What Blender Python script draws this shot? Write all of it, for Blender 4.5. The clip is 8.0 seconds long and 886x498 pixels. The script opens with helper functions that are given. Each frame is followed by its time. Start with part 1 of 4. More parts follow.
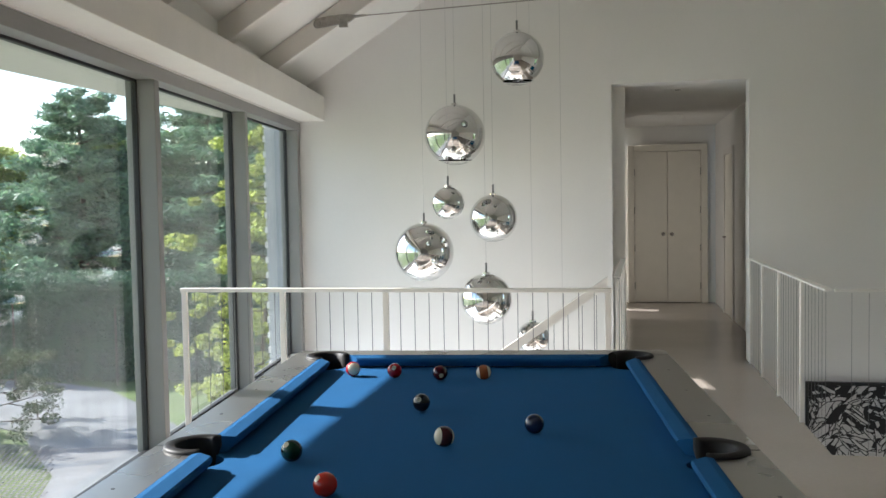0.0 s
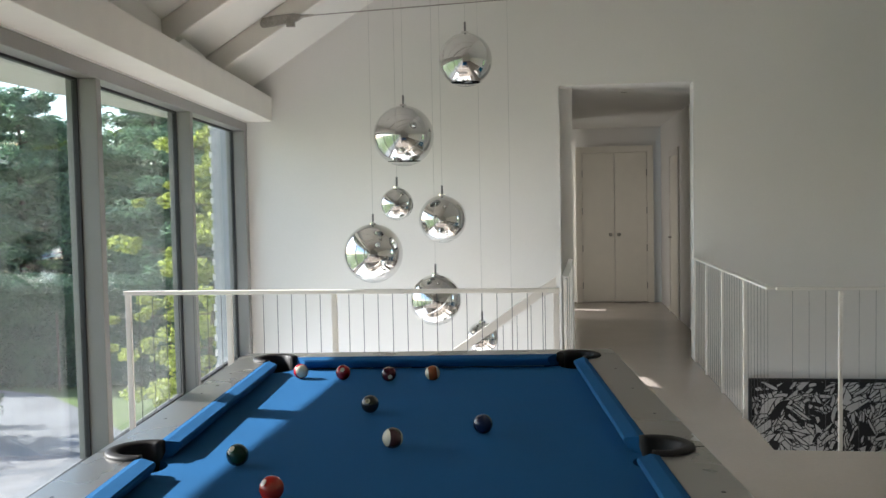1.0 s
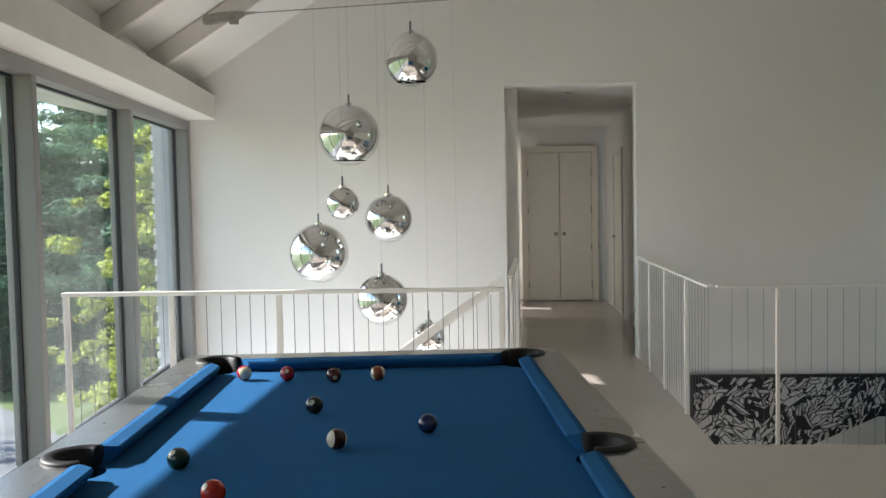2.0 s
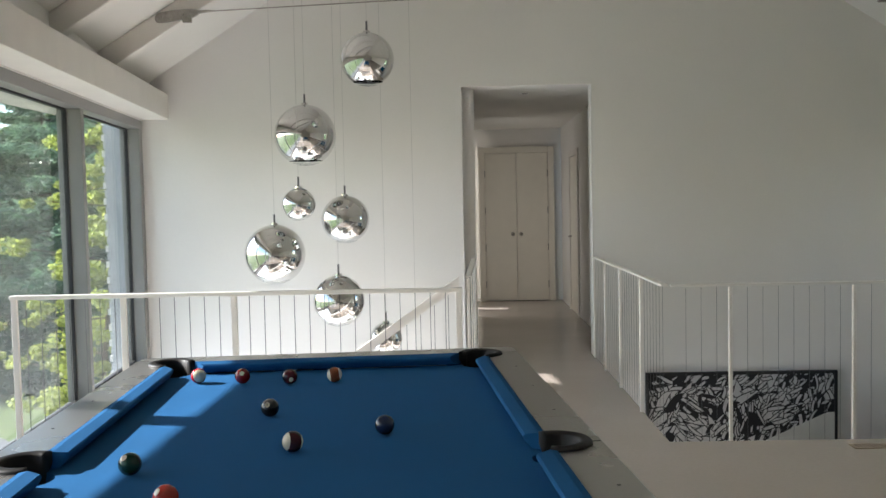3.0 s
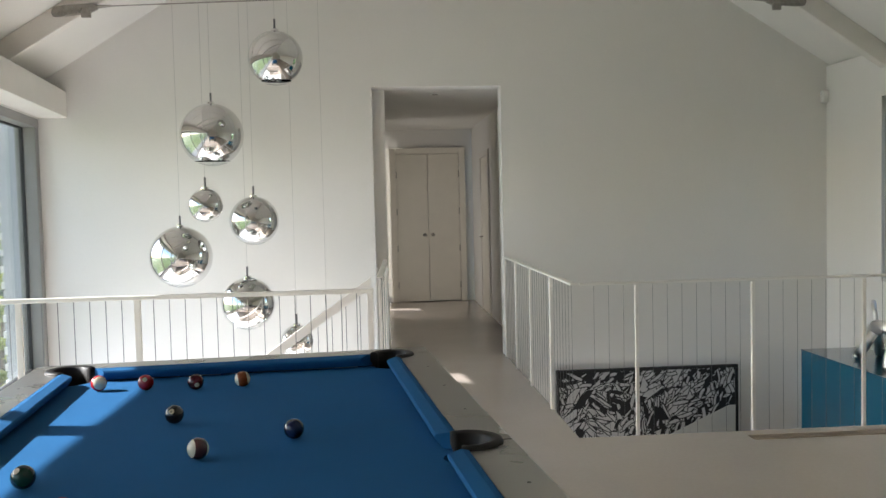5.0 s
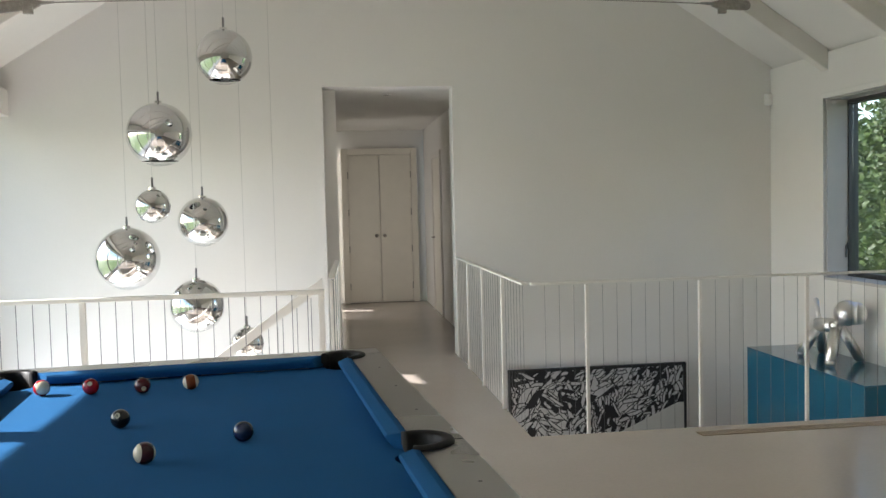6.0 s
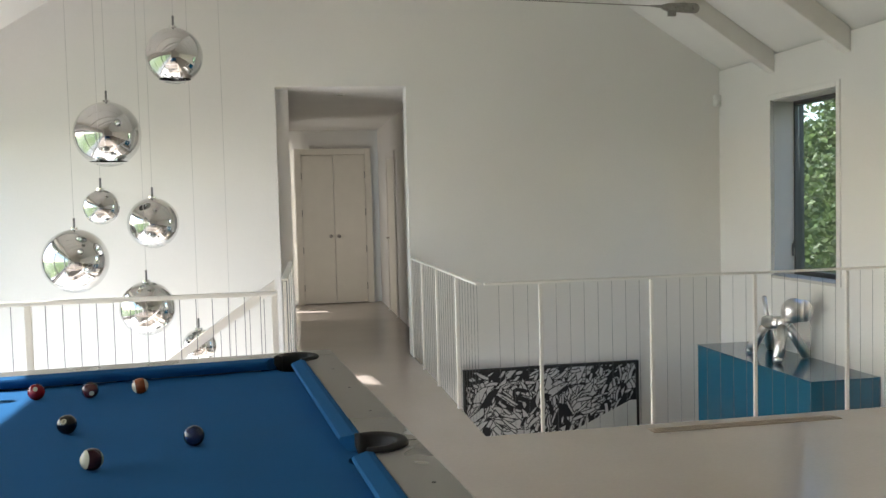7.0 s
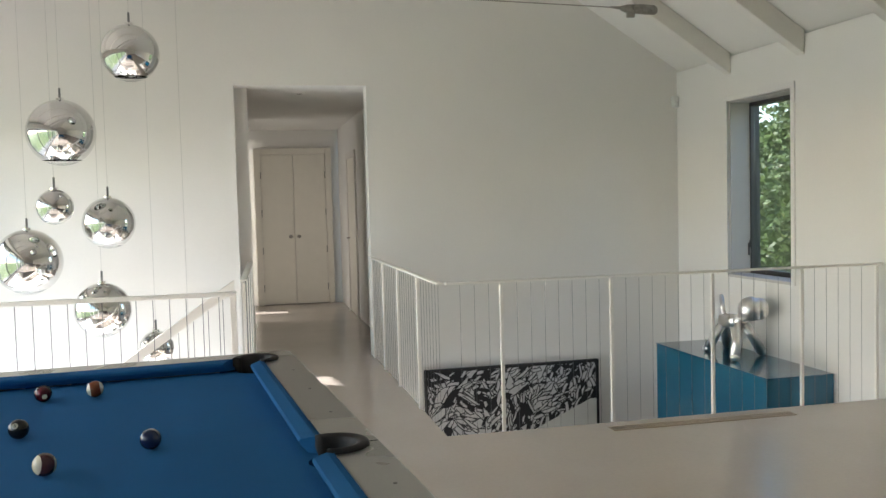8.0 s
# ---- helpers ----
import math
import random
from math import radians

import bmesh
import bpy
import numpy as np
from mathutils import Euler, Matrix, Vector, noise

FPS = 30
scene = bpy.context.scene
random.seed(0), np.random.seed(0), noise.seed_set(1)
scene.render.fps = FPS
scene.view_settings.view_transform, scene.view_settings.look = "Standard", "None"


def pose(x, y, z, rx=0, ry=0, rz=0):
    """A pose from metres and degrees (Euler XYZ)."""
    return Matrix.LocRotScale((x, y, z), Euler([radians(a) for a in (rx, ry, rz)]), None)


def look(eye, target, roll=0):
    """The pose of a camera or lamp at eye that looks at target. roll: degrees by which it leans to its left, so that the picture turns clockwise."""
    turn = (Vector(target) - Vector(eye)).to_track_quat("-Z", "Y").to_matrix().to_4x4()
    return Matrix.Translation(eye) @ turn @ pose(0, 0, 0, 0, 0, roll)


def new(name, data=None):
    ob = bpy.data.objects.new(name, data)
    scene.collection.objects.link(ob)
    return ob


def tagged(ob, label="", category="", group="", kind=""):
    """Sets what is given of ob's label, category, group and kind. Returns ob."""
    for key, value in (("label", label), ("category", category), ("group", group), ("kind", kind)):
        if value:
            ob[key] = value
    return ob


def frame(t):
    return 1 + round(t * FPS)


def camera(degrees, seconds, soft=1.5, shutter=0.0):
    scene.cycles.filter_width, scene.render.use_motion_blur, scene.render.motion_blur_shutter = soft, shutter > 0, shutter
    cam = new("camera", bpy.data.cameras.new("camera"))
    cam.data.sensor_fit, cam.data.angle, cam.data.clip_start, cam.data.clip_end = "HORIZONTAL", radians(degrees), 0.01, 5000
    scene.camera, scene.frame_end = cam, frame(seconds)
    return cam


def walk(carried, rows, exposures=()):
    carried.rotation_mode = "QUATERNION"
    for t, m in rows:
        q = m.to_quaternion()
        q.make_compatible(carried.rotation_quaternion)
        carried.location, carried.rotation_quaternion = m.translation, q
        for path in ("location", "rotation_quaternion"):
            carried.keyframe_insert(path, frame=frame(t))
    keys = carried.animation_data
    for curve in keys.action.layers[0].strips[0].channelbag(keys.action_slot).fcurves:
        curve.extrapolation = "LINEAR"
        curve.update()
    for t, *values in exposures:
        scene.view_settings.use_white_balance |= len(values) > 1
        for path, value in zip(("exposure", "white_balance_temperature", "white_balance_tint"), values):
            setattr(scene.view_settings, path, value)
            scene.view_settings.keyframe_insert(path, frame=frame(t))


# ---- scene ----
cam = camera(53.0, 8.0)
PATH = [
    (0, (0.365, -0.404, 1.465), (-0.007, 1.559, 1.368), -1.0),
    (0.5, (0.367, -0.398, 1.461), (0.044, 1.574, 1.365), -1.0),
    (1, (0.37, -0.396, 1.462), (0.109, 1.585, 1.366), -1.1),
    (1.5, (0.375, -0.396, 1.463), (0.177, 1.592, 1.365), -1.1),
    (3, (0.382, -0.387, 1.461), (0.334, 1.61, 1.361), -1.2),
    (3.5, (0.384, -0.385, 1.459), (0.383, 1.613, 1.36), -1.2),
    (4, (0.387, -0.385, 1.459), (0.434, 1.612, 1.359), -1.2),
    (4.5, (0.389, -0.376, 1.458), (0.486, 1.619, 1.357), -1.3),
    (6, (0.395, -0.367, 1.453), (0.65, 1.614, 1.351), -1.4),
    (6.5, (0.4, -0.367, 1.454), (0.708, 1.607, 1.351), -1.5),
    (7, (0.401, -0.365, 1.454), (0.756, 1.601, 1.35), -1.5),
    (7.5, (0.405, -0.364, 1.452), (0.804, 1.593, 1.347), -1.5),
    (8, (0.403, -0.353, 1.451), (0.844, 1.595, 1.345), -1.5),
]
walk(cam, [(t, look(eye, target, roll)) for t, eye, target, roll in PATH], [(0, 1.40, 5950, 11), (3.5, 1.55, 6000, 12), (6, 1.75, 6030, 12), (8, 1.95, 6080, 12)])

# ---- light ----
world = bpy.data.worlds.new("world")
scene.world = world
world.use_nodes = True
wn = world.node_tree.nodes
sky = wn.new("ShaderNodeTexSky")
sky.sky_type = "NISHITA"
sky.sun_disc = False
SUN_DIR = Vector((-0.985, 0.165, 0.5655)).normalized()
sky.sun_elevation = math.asin(SUN_DIR.z)
sky.sun_rotation = math.atan2(SUN_DIR.x, SUN_DIR.y)
wn["Background"].inputs[1].default_value = 0.15
world.node_tree.links.new(sky.outputs[0], wn["Background"].inputs[0])
sun = new("sun", bpy.data.lights.new("sun", "SUN"))
sun.data.energy, sun.data.angle, sun.data.color = 5.0, radians(0.5), (1.0, 0.94, 0.84)
sun.matrix_world = look(SUN_DIR * 30, (0, 0, 0))


# the west glazing runs a few degrees off the other walls: its corner, and its frame of x across and y along it
WEST = pose(-2.62, 7.945, 0, 0, 0, 6.6)


def fill_light(name, at, target, wide, high, watts, tint=(0.94, 0.96, 1.0)):
    """Added fill light: an area lamp set in an unseen opening for its skylight."""
    la = bpy.data.lights.new(name, "AREA")
    la.shape, la.size, la.size_y, la.energy, la.color = "RECTANGLE", wide, high, watts, tint
    ob = new(name, la)
    ob.matrix_world = look(at, target)
    return ob


# Fill lamps added out of view to brighten the stair well and corridor.
fill_light("fill_below", WEST @ Vector((-0.22, -1.65, -1.5)), WEST @ Vector((1, -1.65, -1.2)), 3.0, 2.3, 30)
fill_light("fill_corridor", (0.36, 11.2, 1.05), (1.2, 12.4, 1.0), 0.8, 1.9, 2.7, (1.0, 0.93, 0.82))

# ---- materials ----
def material(name, base, rough=0.5, metal=0.0, vary=0.06, scale=6.0, fine=120.0, bump=0.0, bump_scale=200.0, spec=0.5, coat=0.0):
    m = bpy.data.materials.new(name)
    m.use_nodes = True
    nt = m.node_tree
    b = nt.nodes["Principled BSDF"]
    b.inputs["Metallic"].default_value = metal
    b.inputs["Specular IOR Level"].default_value = spec
    b.inputs["Coat Weight"].default_value = coat
    tc = nt.nodes.new("ShaderNodeTexCoord")
    n1, n2 = nt.nodes.new("ShaderNodeTexNoise"), nt.nodes.new("ShaderNodeTexNoise")
    n1.inputs["Scale"].default_value, n2.inputs["Scale"].default_value = scale, fine
    n1.inputs["Detail"].default_value, n2.inputs["Detail"].default_value = 4, 2
    geo = nt.nodes.new("ShaderNodeNewGeometry")
    for n in (n1, n2):
        nt.links.new(geo.outputs["Position"], n.inputs["Vector"])
    mix = nt.nodes.new("ShaderNodeMath")
    mix.operation = "ADD"
    half = nt.nodes.new("ShaderNodeMath")
    half.operation = "MULTIPLY"
    half.inputs[1].default_value = 0.5
    nt.links.new(n2.outputs["Fac"], half.inputs[0])
    nt.links.new(n1.outputs["Fac"], mix.inputs[0])
    nt.links.new(half.outputs[0], mix.inputs[1])
    ramp = nt.nodes.new("ShaderNodeValToRGB")
    ramp.color_ramp.elements[0].position, ramp.color_ramp.elements[1].position = 0.45, 1.05
    ramp.color_ramp.elements[0].color = (*[c * (1 - vary) for c in base], 1)
    ramp.color_ramp.elements[1].color = (*[min(1, c * (1 + vary)) for c in base], 1)
    nt.links.new(mix.outputs[0], ramp.inputs["Fac"])
    nt.links.new(ramp.outputs["Color"], b.inputs["Base Color"])
    rr = nt.nodes.new("ShaderNodeMapRange")
    rr.inputs["To Min"].default_value, rr.inputs["To Max"].default_value = rough * 0.85, min(1, rough * 1.15)
    nt.links.new(n1.outputs["Fac"], rr.inputs["Value"])
    nt.links.new(rr.outputs["Result"], b.inputs["Roughness"])
    if bump:
        n3, bp = nt.nodes.new("ShaderNodeTexNoise"), nt.nodes.new("ShaderNodeBump")
        n3.inputs["Scale"].default_value = bump_scale
        nt.links.new(geo.outputs["Position"], n3.inputs["Vector"])
        bp.inputs["Strength"].default_value, bp.inputs["Distance"].default_value = bump, 0.002
        nt.links.new(n3.outputs["Fac"], bp.inputs["Height"])
        nt.links.new(bp.outputs["Normal"], b.inputs["Normal"])
    return m


def glass(name, tint=(1, 1, 1)):
    """A clear pane: mostly see-through, with a faint mirror on top."""
    m = bpy.data.materials.new(name)
    m.use_nodes = True
    nt = m.node_tree
    nt.nodes.remove(nt.nodes["Principled BSDF"])
    tr, gl, fr, mx = (nt.nodes.new(k) for k in ("ShaderNodeBsdfTransparent", "ShaderNodeBsdfGlossy", "ShaderNodeLayerWeight", "ShaderNodeMixShader"))
    pw, ad = nt.nodes.new("ShaderNodeMath"), nt.nodes.new("ShaderNodeMath")
    pw.operation, ad.operation = "POWER", "MULTIPLY_ADD"
    pw.inputs[1].default_value, ad.inputs[1].default_value, ad.inputs[2].default_value = 5.0, 0.75, 0.075
    tr.inputs[0].default_value = (*tint, 1)
    gl.inputs["Roughness"].default_value = 0.02
    fr.inputs["Blend"].default_value = 0.5
    nt.links.new(fr.outputs["Facing"], pw.inputs[0])
    nt.links.new(pw.outputs[0], ad.inputs[0])
    nt.links.new(ad.outputs[0], mx.inputs[0])
    nt.links.new(tr.outputs[0], mx.inputs[1])
    nt.links.new(gl.outputs[0], mx.inputs[2])
    nt.links.new(mx.outputs[0], nt.nodes["Material Output"].inputs[0])
    return m


WALL = material("white_wall_paint", (0.778, 0.758, 0.724), 0.7, vary=0.02, scale=1.5, fine=60, bump=0.06, bump_scale=150)
CEIL = material("white_ceiling_paint", (0.74, 0.72, 0.68), 0.75, vary=0.03, scale=2, bump=0.05)
TIMBER = material("white_painted_timber", (0.74, 0.71, 0.66), 0.5, vary=0.04, scale=5, bump=0.08, bump_scale=90)
DOOR = material("off_white_door_paint", (0.76, 0.72, 0.63), 0.4, vary=0.03)
FLOOR = material("pale_resin_floor", (0.46, 0.40, 0.352), 0.22, vary=0.05, scale=1.2, fine=40, bump=0.02, bump_scale=30, coat=0.2)
ALU = material("grey_window_aluminium", (0.26, 0.255, 0.245), 0.42, metal=0.2, vary=0.04)
# Dark grey frame, deepened by tree shade put into the colour.
SHADED_FRAME = material("shaded_dark_frame", (0.06, 0.058, 0.056), 0.45, vary=0.05)
SEAL = material("black_rubber_seal", (0.02, 0.02, 0.02), 0.6)
STEEL = material("white_coated_steel", (0.84, 0.81, 0.76), 0.35, vary=0.03, scale=9)
ROD = material("grey_steel_rod", (0.16, 0.16, 0.16), 0.5, metal=0.2)
CLOTH = material("blue_baize", (0.022, 0.103, 0.25), 0.9, vary=0.07, scale=5, fine=500, bump=0.25, bump_scale=900, spec=0.06)
DECK = material("brushed_silver_deck", (0.37, 0.365, 0.35), 0.28, metal=0.85, vary=0.03, scale=3, fine=250)
APRON = material("dark_table_side", (0.10, 0.10, 0.105), 0.4)
RUBBER = material("black_pocket_rubber", (0.014, 0.013, 0.013), 0.5, vary=0.2, scale=30, bump=0.1, spec=0.25)
MIRROR = material("mirrored_glass", (0.70, 0.70, 0.69), 0.03, metal=1.0, vary=0.02)
CHROME = material("polished_chrome", (0.82, 0.81, 0.80), 0.16, metal=1.0, vary=0.03)
CABLE = material("clear_grey_cable", (0.55, 0.54, 0.52), 0.4, metal=0.2)
BOXBLUE = material("teal_blue_lacquer", (0.012, 0.11, 0.19), 0.16, vary=0.05, scale=3, coat=0.5)
BRONZE = material("worn_steel_bracket", (0.32, 0.30, 0.27), 0.45, metal=0.5, vary=0.25, scale=25)
GRILLE = material("oak_floor_grille", (0.36, 0.28, 0.20), 0.5, vary=0.1, scale=20)
LINING = material("warm_grey_lining", (0.56, 0.53, 0.50), 0.6, vary=0.03)
PLASTIC = material("white_plastic", (0.78, 0.77, 0.74), 0.4)
GLASS = glass("window_glass", (0.96, 0.98, 0.97))
CLEAR = glass("clear_lamp_glass", (0.97, 0.98, 0.98))
LAWN = material("sunlit_lawn", (0.12, 0.165, 0.05), 0.9, vary=0.35, scale=1.5, fine=30, bump=0.6, bump_scale=40)
DRIVE = material("grey_gravel_drive", (0.20, 0.20, 0.205), 0.8, vary=0.35, scale=1.1, fine=14, bump=0.6, bump_scale=50)
# White painted brick with its shade put into this blue grey.
SHADED_BRICK = material("shaded_white_brick", (0.42, 0.44, 0.47), 0.7, vary=0.06, scale=4)
BARK = material("brown_bark", (0.12, 0.09, 0.065), 0.9, vary=0.3, scale=8, bump=0.6, bump_scale=40)


def leaf_material(name, base, vary=0.45, clear=0.42):
    m = bpy.data.materials.new(name)
    m.use_nodes = True
    nt = m.node_tree
    b = nt.nodes["Principled BSDF"]
    geo, ramp = nt.nodes.new("ShaderNodeNewGeometry"), nt.nodes.new("ShaderNodeValToRGB")
    ramp.color_ramp.elements[0].color = (*[c * (1 - vary) for c in base], 1)
    ramp.color_ramp.elements[1].color = (base[0] * (1 + vary), base[1] * (1 + vary * 0.8), base[2], 1)
    nt.links.new(geo.outputs["Random Per Island"], ramp.inputs["Fac"])
    nt.links.new(ramp.outputs["Color"], b.inputs["Base Color"])
    b.inputs["Roughness"].default_value = 0.5
    tl, mx = nt.nodes.new("ShaderNodeBsdfTranslucent"), nt.nodes.new("ShaderNodeMixShader")
    nt.links.new(ramp.outputs["Color"], tl.inputs["Color"])
    mx.inputs[0].default_value = clear
    nt.links.new(b.outputs[0], mx.inputs[1])
    nt.links.new(tl.outputs[0], mx.inputs[2])
    nt.links.new(mx.outputs[0], nt.nodes["Material Output"].inputs[0])
    return m


LEAF_BRIGHT = leaf_material("fresh_green_leaf", (0.37, 0.44, 0.12), 0.4, 0.58)
LEAF_MID = leaf_material("mid_green_leaf", (0.17, 0.25, 0.08))
# Shrub's own dark green; on the side-window trees, shade put into the colour.
LEAF_DARK_SHADED = leaf_material("dark_and_shaded_leaf", (0.062, 0.10, 0.036))
# Haze of the glass is put into this raised, bluer needle colour.
LEAF_PINE = leaf_material("hazed_pine_needle", (0.16, 0.28, 0.21), 0.45)
LEAF_HEDGE = leaf_material("clipped_hedge_leaf", (0.065, 0.14, 0.105), 0.5)


# ---- building helpers ----
def box(bm, x0, y0, z0, x1, y1, z1, bevel=0.0):
    g = bmesh.ops.create_cube(bm, size=1)
    bmesh.ops.scale(bm, vec=(x1 - x0, y1 - y0, z1 - z0), verts=g["verts"])
    bmesh.ops.translate(bm, vec=((x0 + x1) / 2, (y0 + y1) / 2, (z0 + z1) / 2), verts=g["verts"])
    if bevel:
        es = list({e for v in g["verts"] for e in v.link_edges})
        bmesh.ops.bevel(bm, geom=es, offset=bevel, segments=2, affect="EDGES", profile=0.5)
    return bm


def boxes(*rows, bevel=0.0):
    bm = bmesh.new()
    for r in rows:
        box(bm, *r, bevel=bevel)
    return bm


def prism(outline, z0, z1, bevel=0.0):
    """A flat outline in x and y, drawn up from z0 to z1."""
    bm = bmesh.new()
    low = [bm.verts.new((x, y, z0)) for x, y in outline]
    f = bm.faces.new(low)
    g = bmesh.ops.extrude_face_region(bm, geom=[f])
    bmesh.ops.translate(bm, vec=(0, 0, z1 - z0), verts=[v for v in g["geom"] if isinstance(v, bmesh.types.BMVert)])
    bmesh.ops.recalc_face_normals(bm, faces=bm.faces)
    if bevel:
        top = [e for e in bm.edges if all(abs(v.co.z - z1) < 1e-6 for v in e.verts)]
        bmesh.ops.bevel(bm, geom=top, offset=bevel, segments=2, affect="EDGES")
    return bm


def rod(bm, a, b, r0, r1=None, seg=10):
    a, b = Vector(a), Vector(b)
    d = b - a
    m = Matrix.Translation((a + b) / 2) @ d.to_track_quat("Z", "Y").to_matrix().to_4x4()
    bmesh.ops.create_cone(bm, cap_ends=True, segments=seg, radius1=r0, radius2=r0 if r1 is None else r1, depth=d.length, matrix=m)
    return bm


def rods(*rows, seg=10):
    bm = bmesh.new()
    for a, b, r in rows:
        rod(bm, a, b, r, seg=seg)
    return bm


def ball(bm, c, r, u=32, v=20, sx=1, sy=1, sz=1):
    bmesh.ops.create_uvsphere(bm, u_segments=u, v_segments=v, radius=r, matrix=Matrix.Translation(c) @ Matrix.Diagonal((sx, sy, sz, 1)))
    return bm


def mesh_object(name, bm, mat, smooth=False):
    me = bpy.data.meshes.new(name)
    bm.to_mesh(me)
    bm.free()
    me.materials.append(mat)
    if smooth:
        for p in me.polygons:
            p.use_smooth = True
    return new(name, me)


def part(name, bm, mat, parent, label="", smooth=False):
    ob = mesh_object(name, bm, mat, smooth)
    ob.parent = parent
    if label:
        ob["label"] = label
    return ob


def thing(name, label, category, group="", kind="", at=None):
    ob = new(name)
    ob.empty_display_size = 0.1
    if at is not None:
        ob.matrix_basis = at
    return tagged(ob, label, category, group, kind)


def structure(name, bm, mat, label, category, smooth=False):
    return tagged(mesh_object(name, bm, mat, smooth), label, category, "", "structure")


# ---- plan ----
XW, XE = -2.62, 4.747            # inner faces of the west and east walls
YN, YS = 7.945, -5.0             # inner faces of the north and south walls
LOW = -2.8                       # floor of the storey below
RAIL_Y, RAIL_L, RAIL_H = 4.95, 4.66, 0.95
VX0, VX1 = 0.36, 1.60            # the walkway between the two stair wells
RIDGE_X, RIDGE_Z, SLOPE = 1.15, 4.985, 0.63
CORR_W, CORR_E, CORR_N, CORR_Z = 0.50, 1.84, 12.87, 2.56


def roof_z(x):
    return RIDGE_Z - SLOPE * abs(x - RIDGE_X)


# floors
WX = -0.1157


def west_x(y):
    return XW + WX * (y - YN)


structure("floor", prism([(west_x(YS), YS), (XE, YS), (XE, RAIL_Y), (VX1, RAIL_Y), (VX1, YN + 0.2), (VX0, YN + 0.2), (VX0, RAIL_L), (west_x(RAIL_L), RAIL_L)], -0.3, 0), FLOOR, "pale beige polished resin floor with soft reflections", "floor")
structure("floor_corridor", boxes((CORR_W, YN + 0.2, -0.3, CORR_E, CORR_N + 0.4, 0)), FLOOR, "pale beige polished resin floor of the corridor", "floor")
# Unseen; its white is a reflector that throws light up the stair well.
structure("floor_below", prism([(west_x(YS), YS), (XE, YS), (XE, YN), (XW, YN)], LOW - 0.2, LOW), WALL, "unseen floor of the storey below, white to bounce light up", "floor")
structure("landing_east", boxes((3.4, RAIL_Y + 0.25, -1.25, XE, YN, -1.05)), FLOOR, "pale half landing in the stair well", "landing")

# Out of view: added to hold back light from the east stair well.
structure("wall_light_block", boxes((0.92, RAIL_Y - 0.3, LOW, 1.06, YN, -1.35)), WALL, "low unseen wall under the walkway added to block light", "wall")

# north wall with the corridor opening and its gable
OX0, OX1, OZ = 0.38, 1.585, 2.55


def gable(bm, x0, x1, z0, y0, y1):
    """A wall slab from x0 to x1 that rises from z0 to the sloping ceiling."""
    xs = [x0] + ([RIDGE_X] if x0 < RIDGE_X < x1 else []) + [x1]
    pts = [(x0, z0)] + [(x1, z0)] + [(x, max(roof_z(x) + 0.05, z0 + 0.02)) for x in reversed(xs)]
    a = [bm.verts.new((x, y0, z)) for x, z in pts]
    b = [bm.verts.new((x, y1, z)) for x, z in pts]
    bm.faces.new(a)
    bm.faces.new(list(reversed(b)))
    for i in range(len(pts)):
        j = (i + 1) % len(pts)
        bm.faces.new((a[i], b[i], b[j], a[j]))
    bmesh.ops.recalc_face_normals(bm, faces=bm.faces)


bm = boxes((XW - 0.12, YN, LOW, OX0, YN + 0.2, OZ), (OX1, YN, LOW, XE + 0.2, YN + 0.2, OZ), (OX0, YN, LOW, OX1, YN + 0.2, -0.3))
gable(bm, XW - 0.12, XE + 0.2, OZ, YN, YN + 0.2)
structure("wall_north", bm, WALL, "tall white plastered gable wall with a corridor opening", "wall")
bm = bmesh.new()
gable(bm, XW - 0.2, XE + 0.2, LOW, YS - 0.2, YS)
structure("wall_south", bm, WALL, "plain white plastered gable wall", "wall")

# east wall with one deep window
WY0, WY1, WZ0, WZ1 = 6.03, 6.99, 0.72, 2.29
structure("wall_east", boxes((XE, YS, LOW, XE + 0.30, WY0, 2.69), (XE, WY1, LOW, XE + 0.30, YN, 2.69), (XE, WY0, LOW, XE + 0.30, WY1, WZ0), (XE, WY0, WZ1, XE + 0.30, WY1, 2.69)), WALL, "white plastered side wall with a deep window", "wall")
# west wall: below the glazing and above it
GLAZED = 10.718                  # length of the glazing along the wall

def in_west(bm):
    bmesh.ops.transform(bm, matrix=WEST, verts=bm.verts)
    return bm


bm = boxes((-0.2, -13.2, LOW, 0, -GLAZED, -0.06), (-0.2, -13.2, -0.06, 0, -GLAZED, 2.305), (-0.2, -3.32, LOW, 0, 0.0, LOW + 0.1), (-0.2, -GLAZED, -0.3, 0, 0.0, -0.06), (-0.2, -GLAZED, LOW, 0, -3.32, -0.3))
low = [bm.verts.new((x, y, 2.305)) for x, y in ((-0.2, -13.2), (0.0, -13.2), (0.0, 0.0), (-0.2, 0.0))]
top = [bm.verts.new((v.co.x, v.co.y, roof_z((WEST @ v.co).x) + 0.04)) for v in low]
bm.faces.new(list(reversed(low)))
bm.faces.new(top)
for i in range(4):
    bm.faces.new((low[i], low[(i + 1) % 4], top[(i + 1) % 4], top[i]))
structure("wall_west", in_west(bm), WALL, "white wall under, over and beside the long glazing", "wall")
# box beam along the head of the glazing
structure("trim_beam", in_west(boxes((0.0, -13.0, 2.312, 0.25, -0.001, 2.545), bevel=0.004)), TIMBER, "white boxed beam running over the glazing", "beam")
# ceiling
bm = bmesh.new()
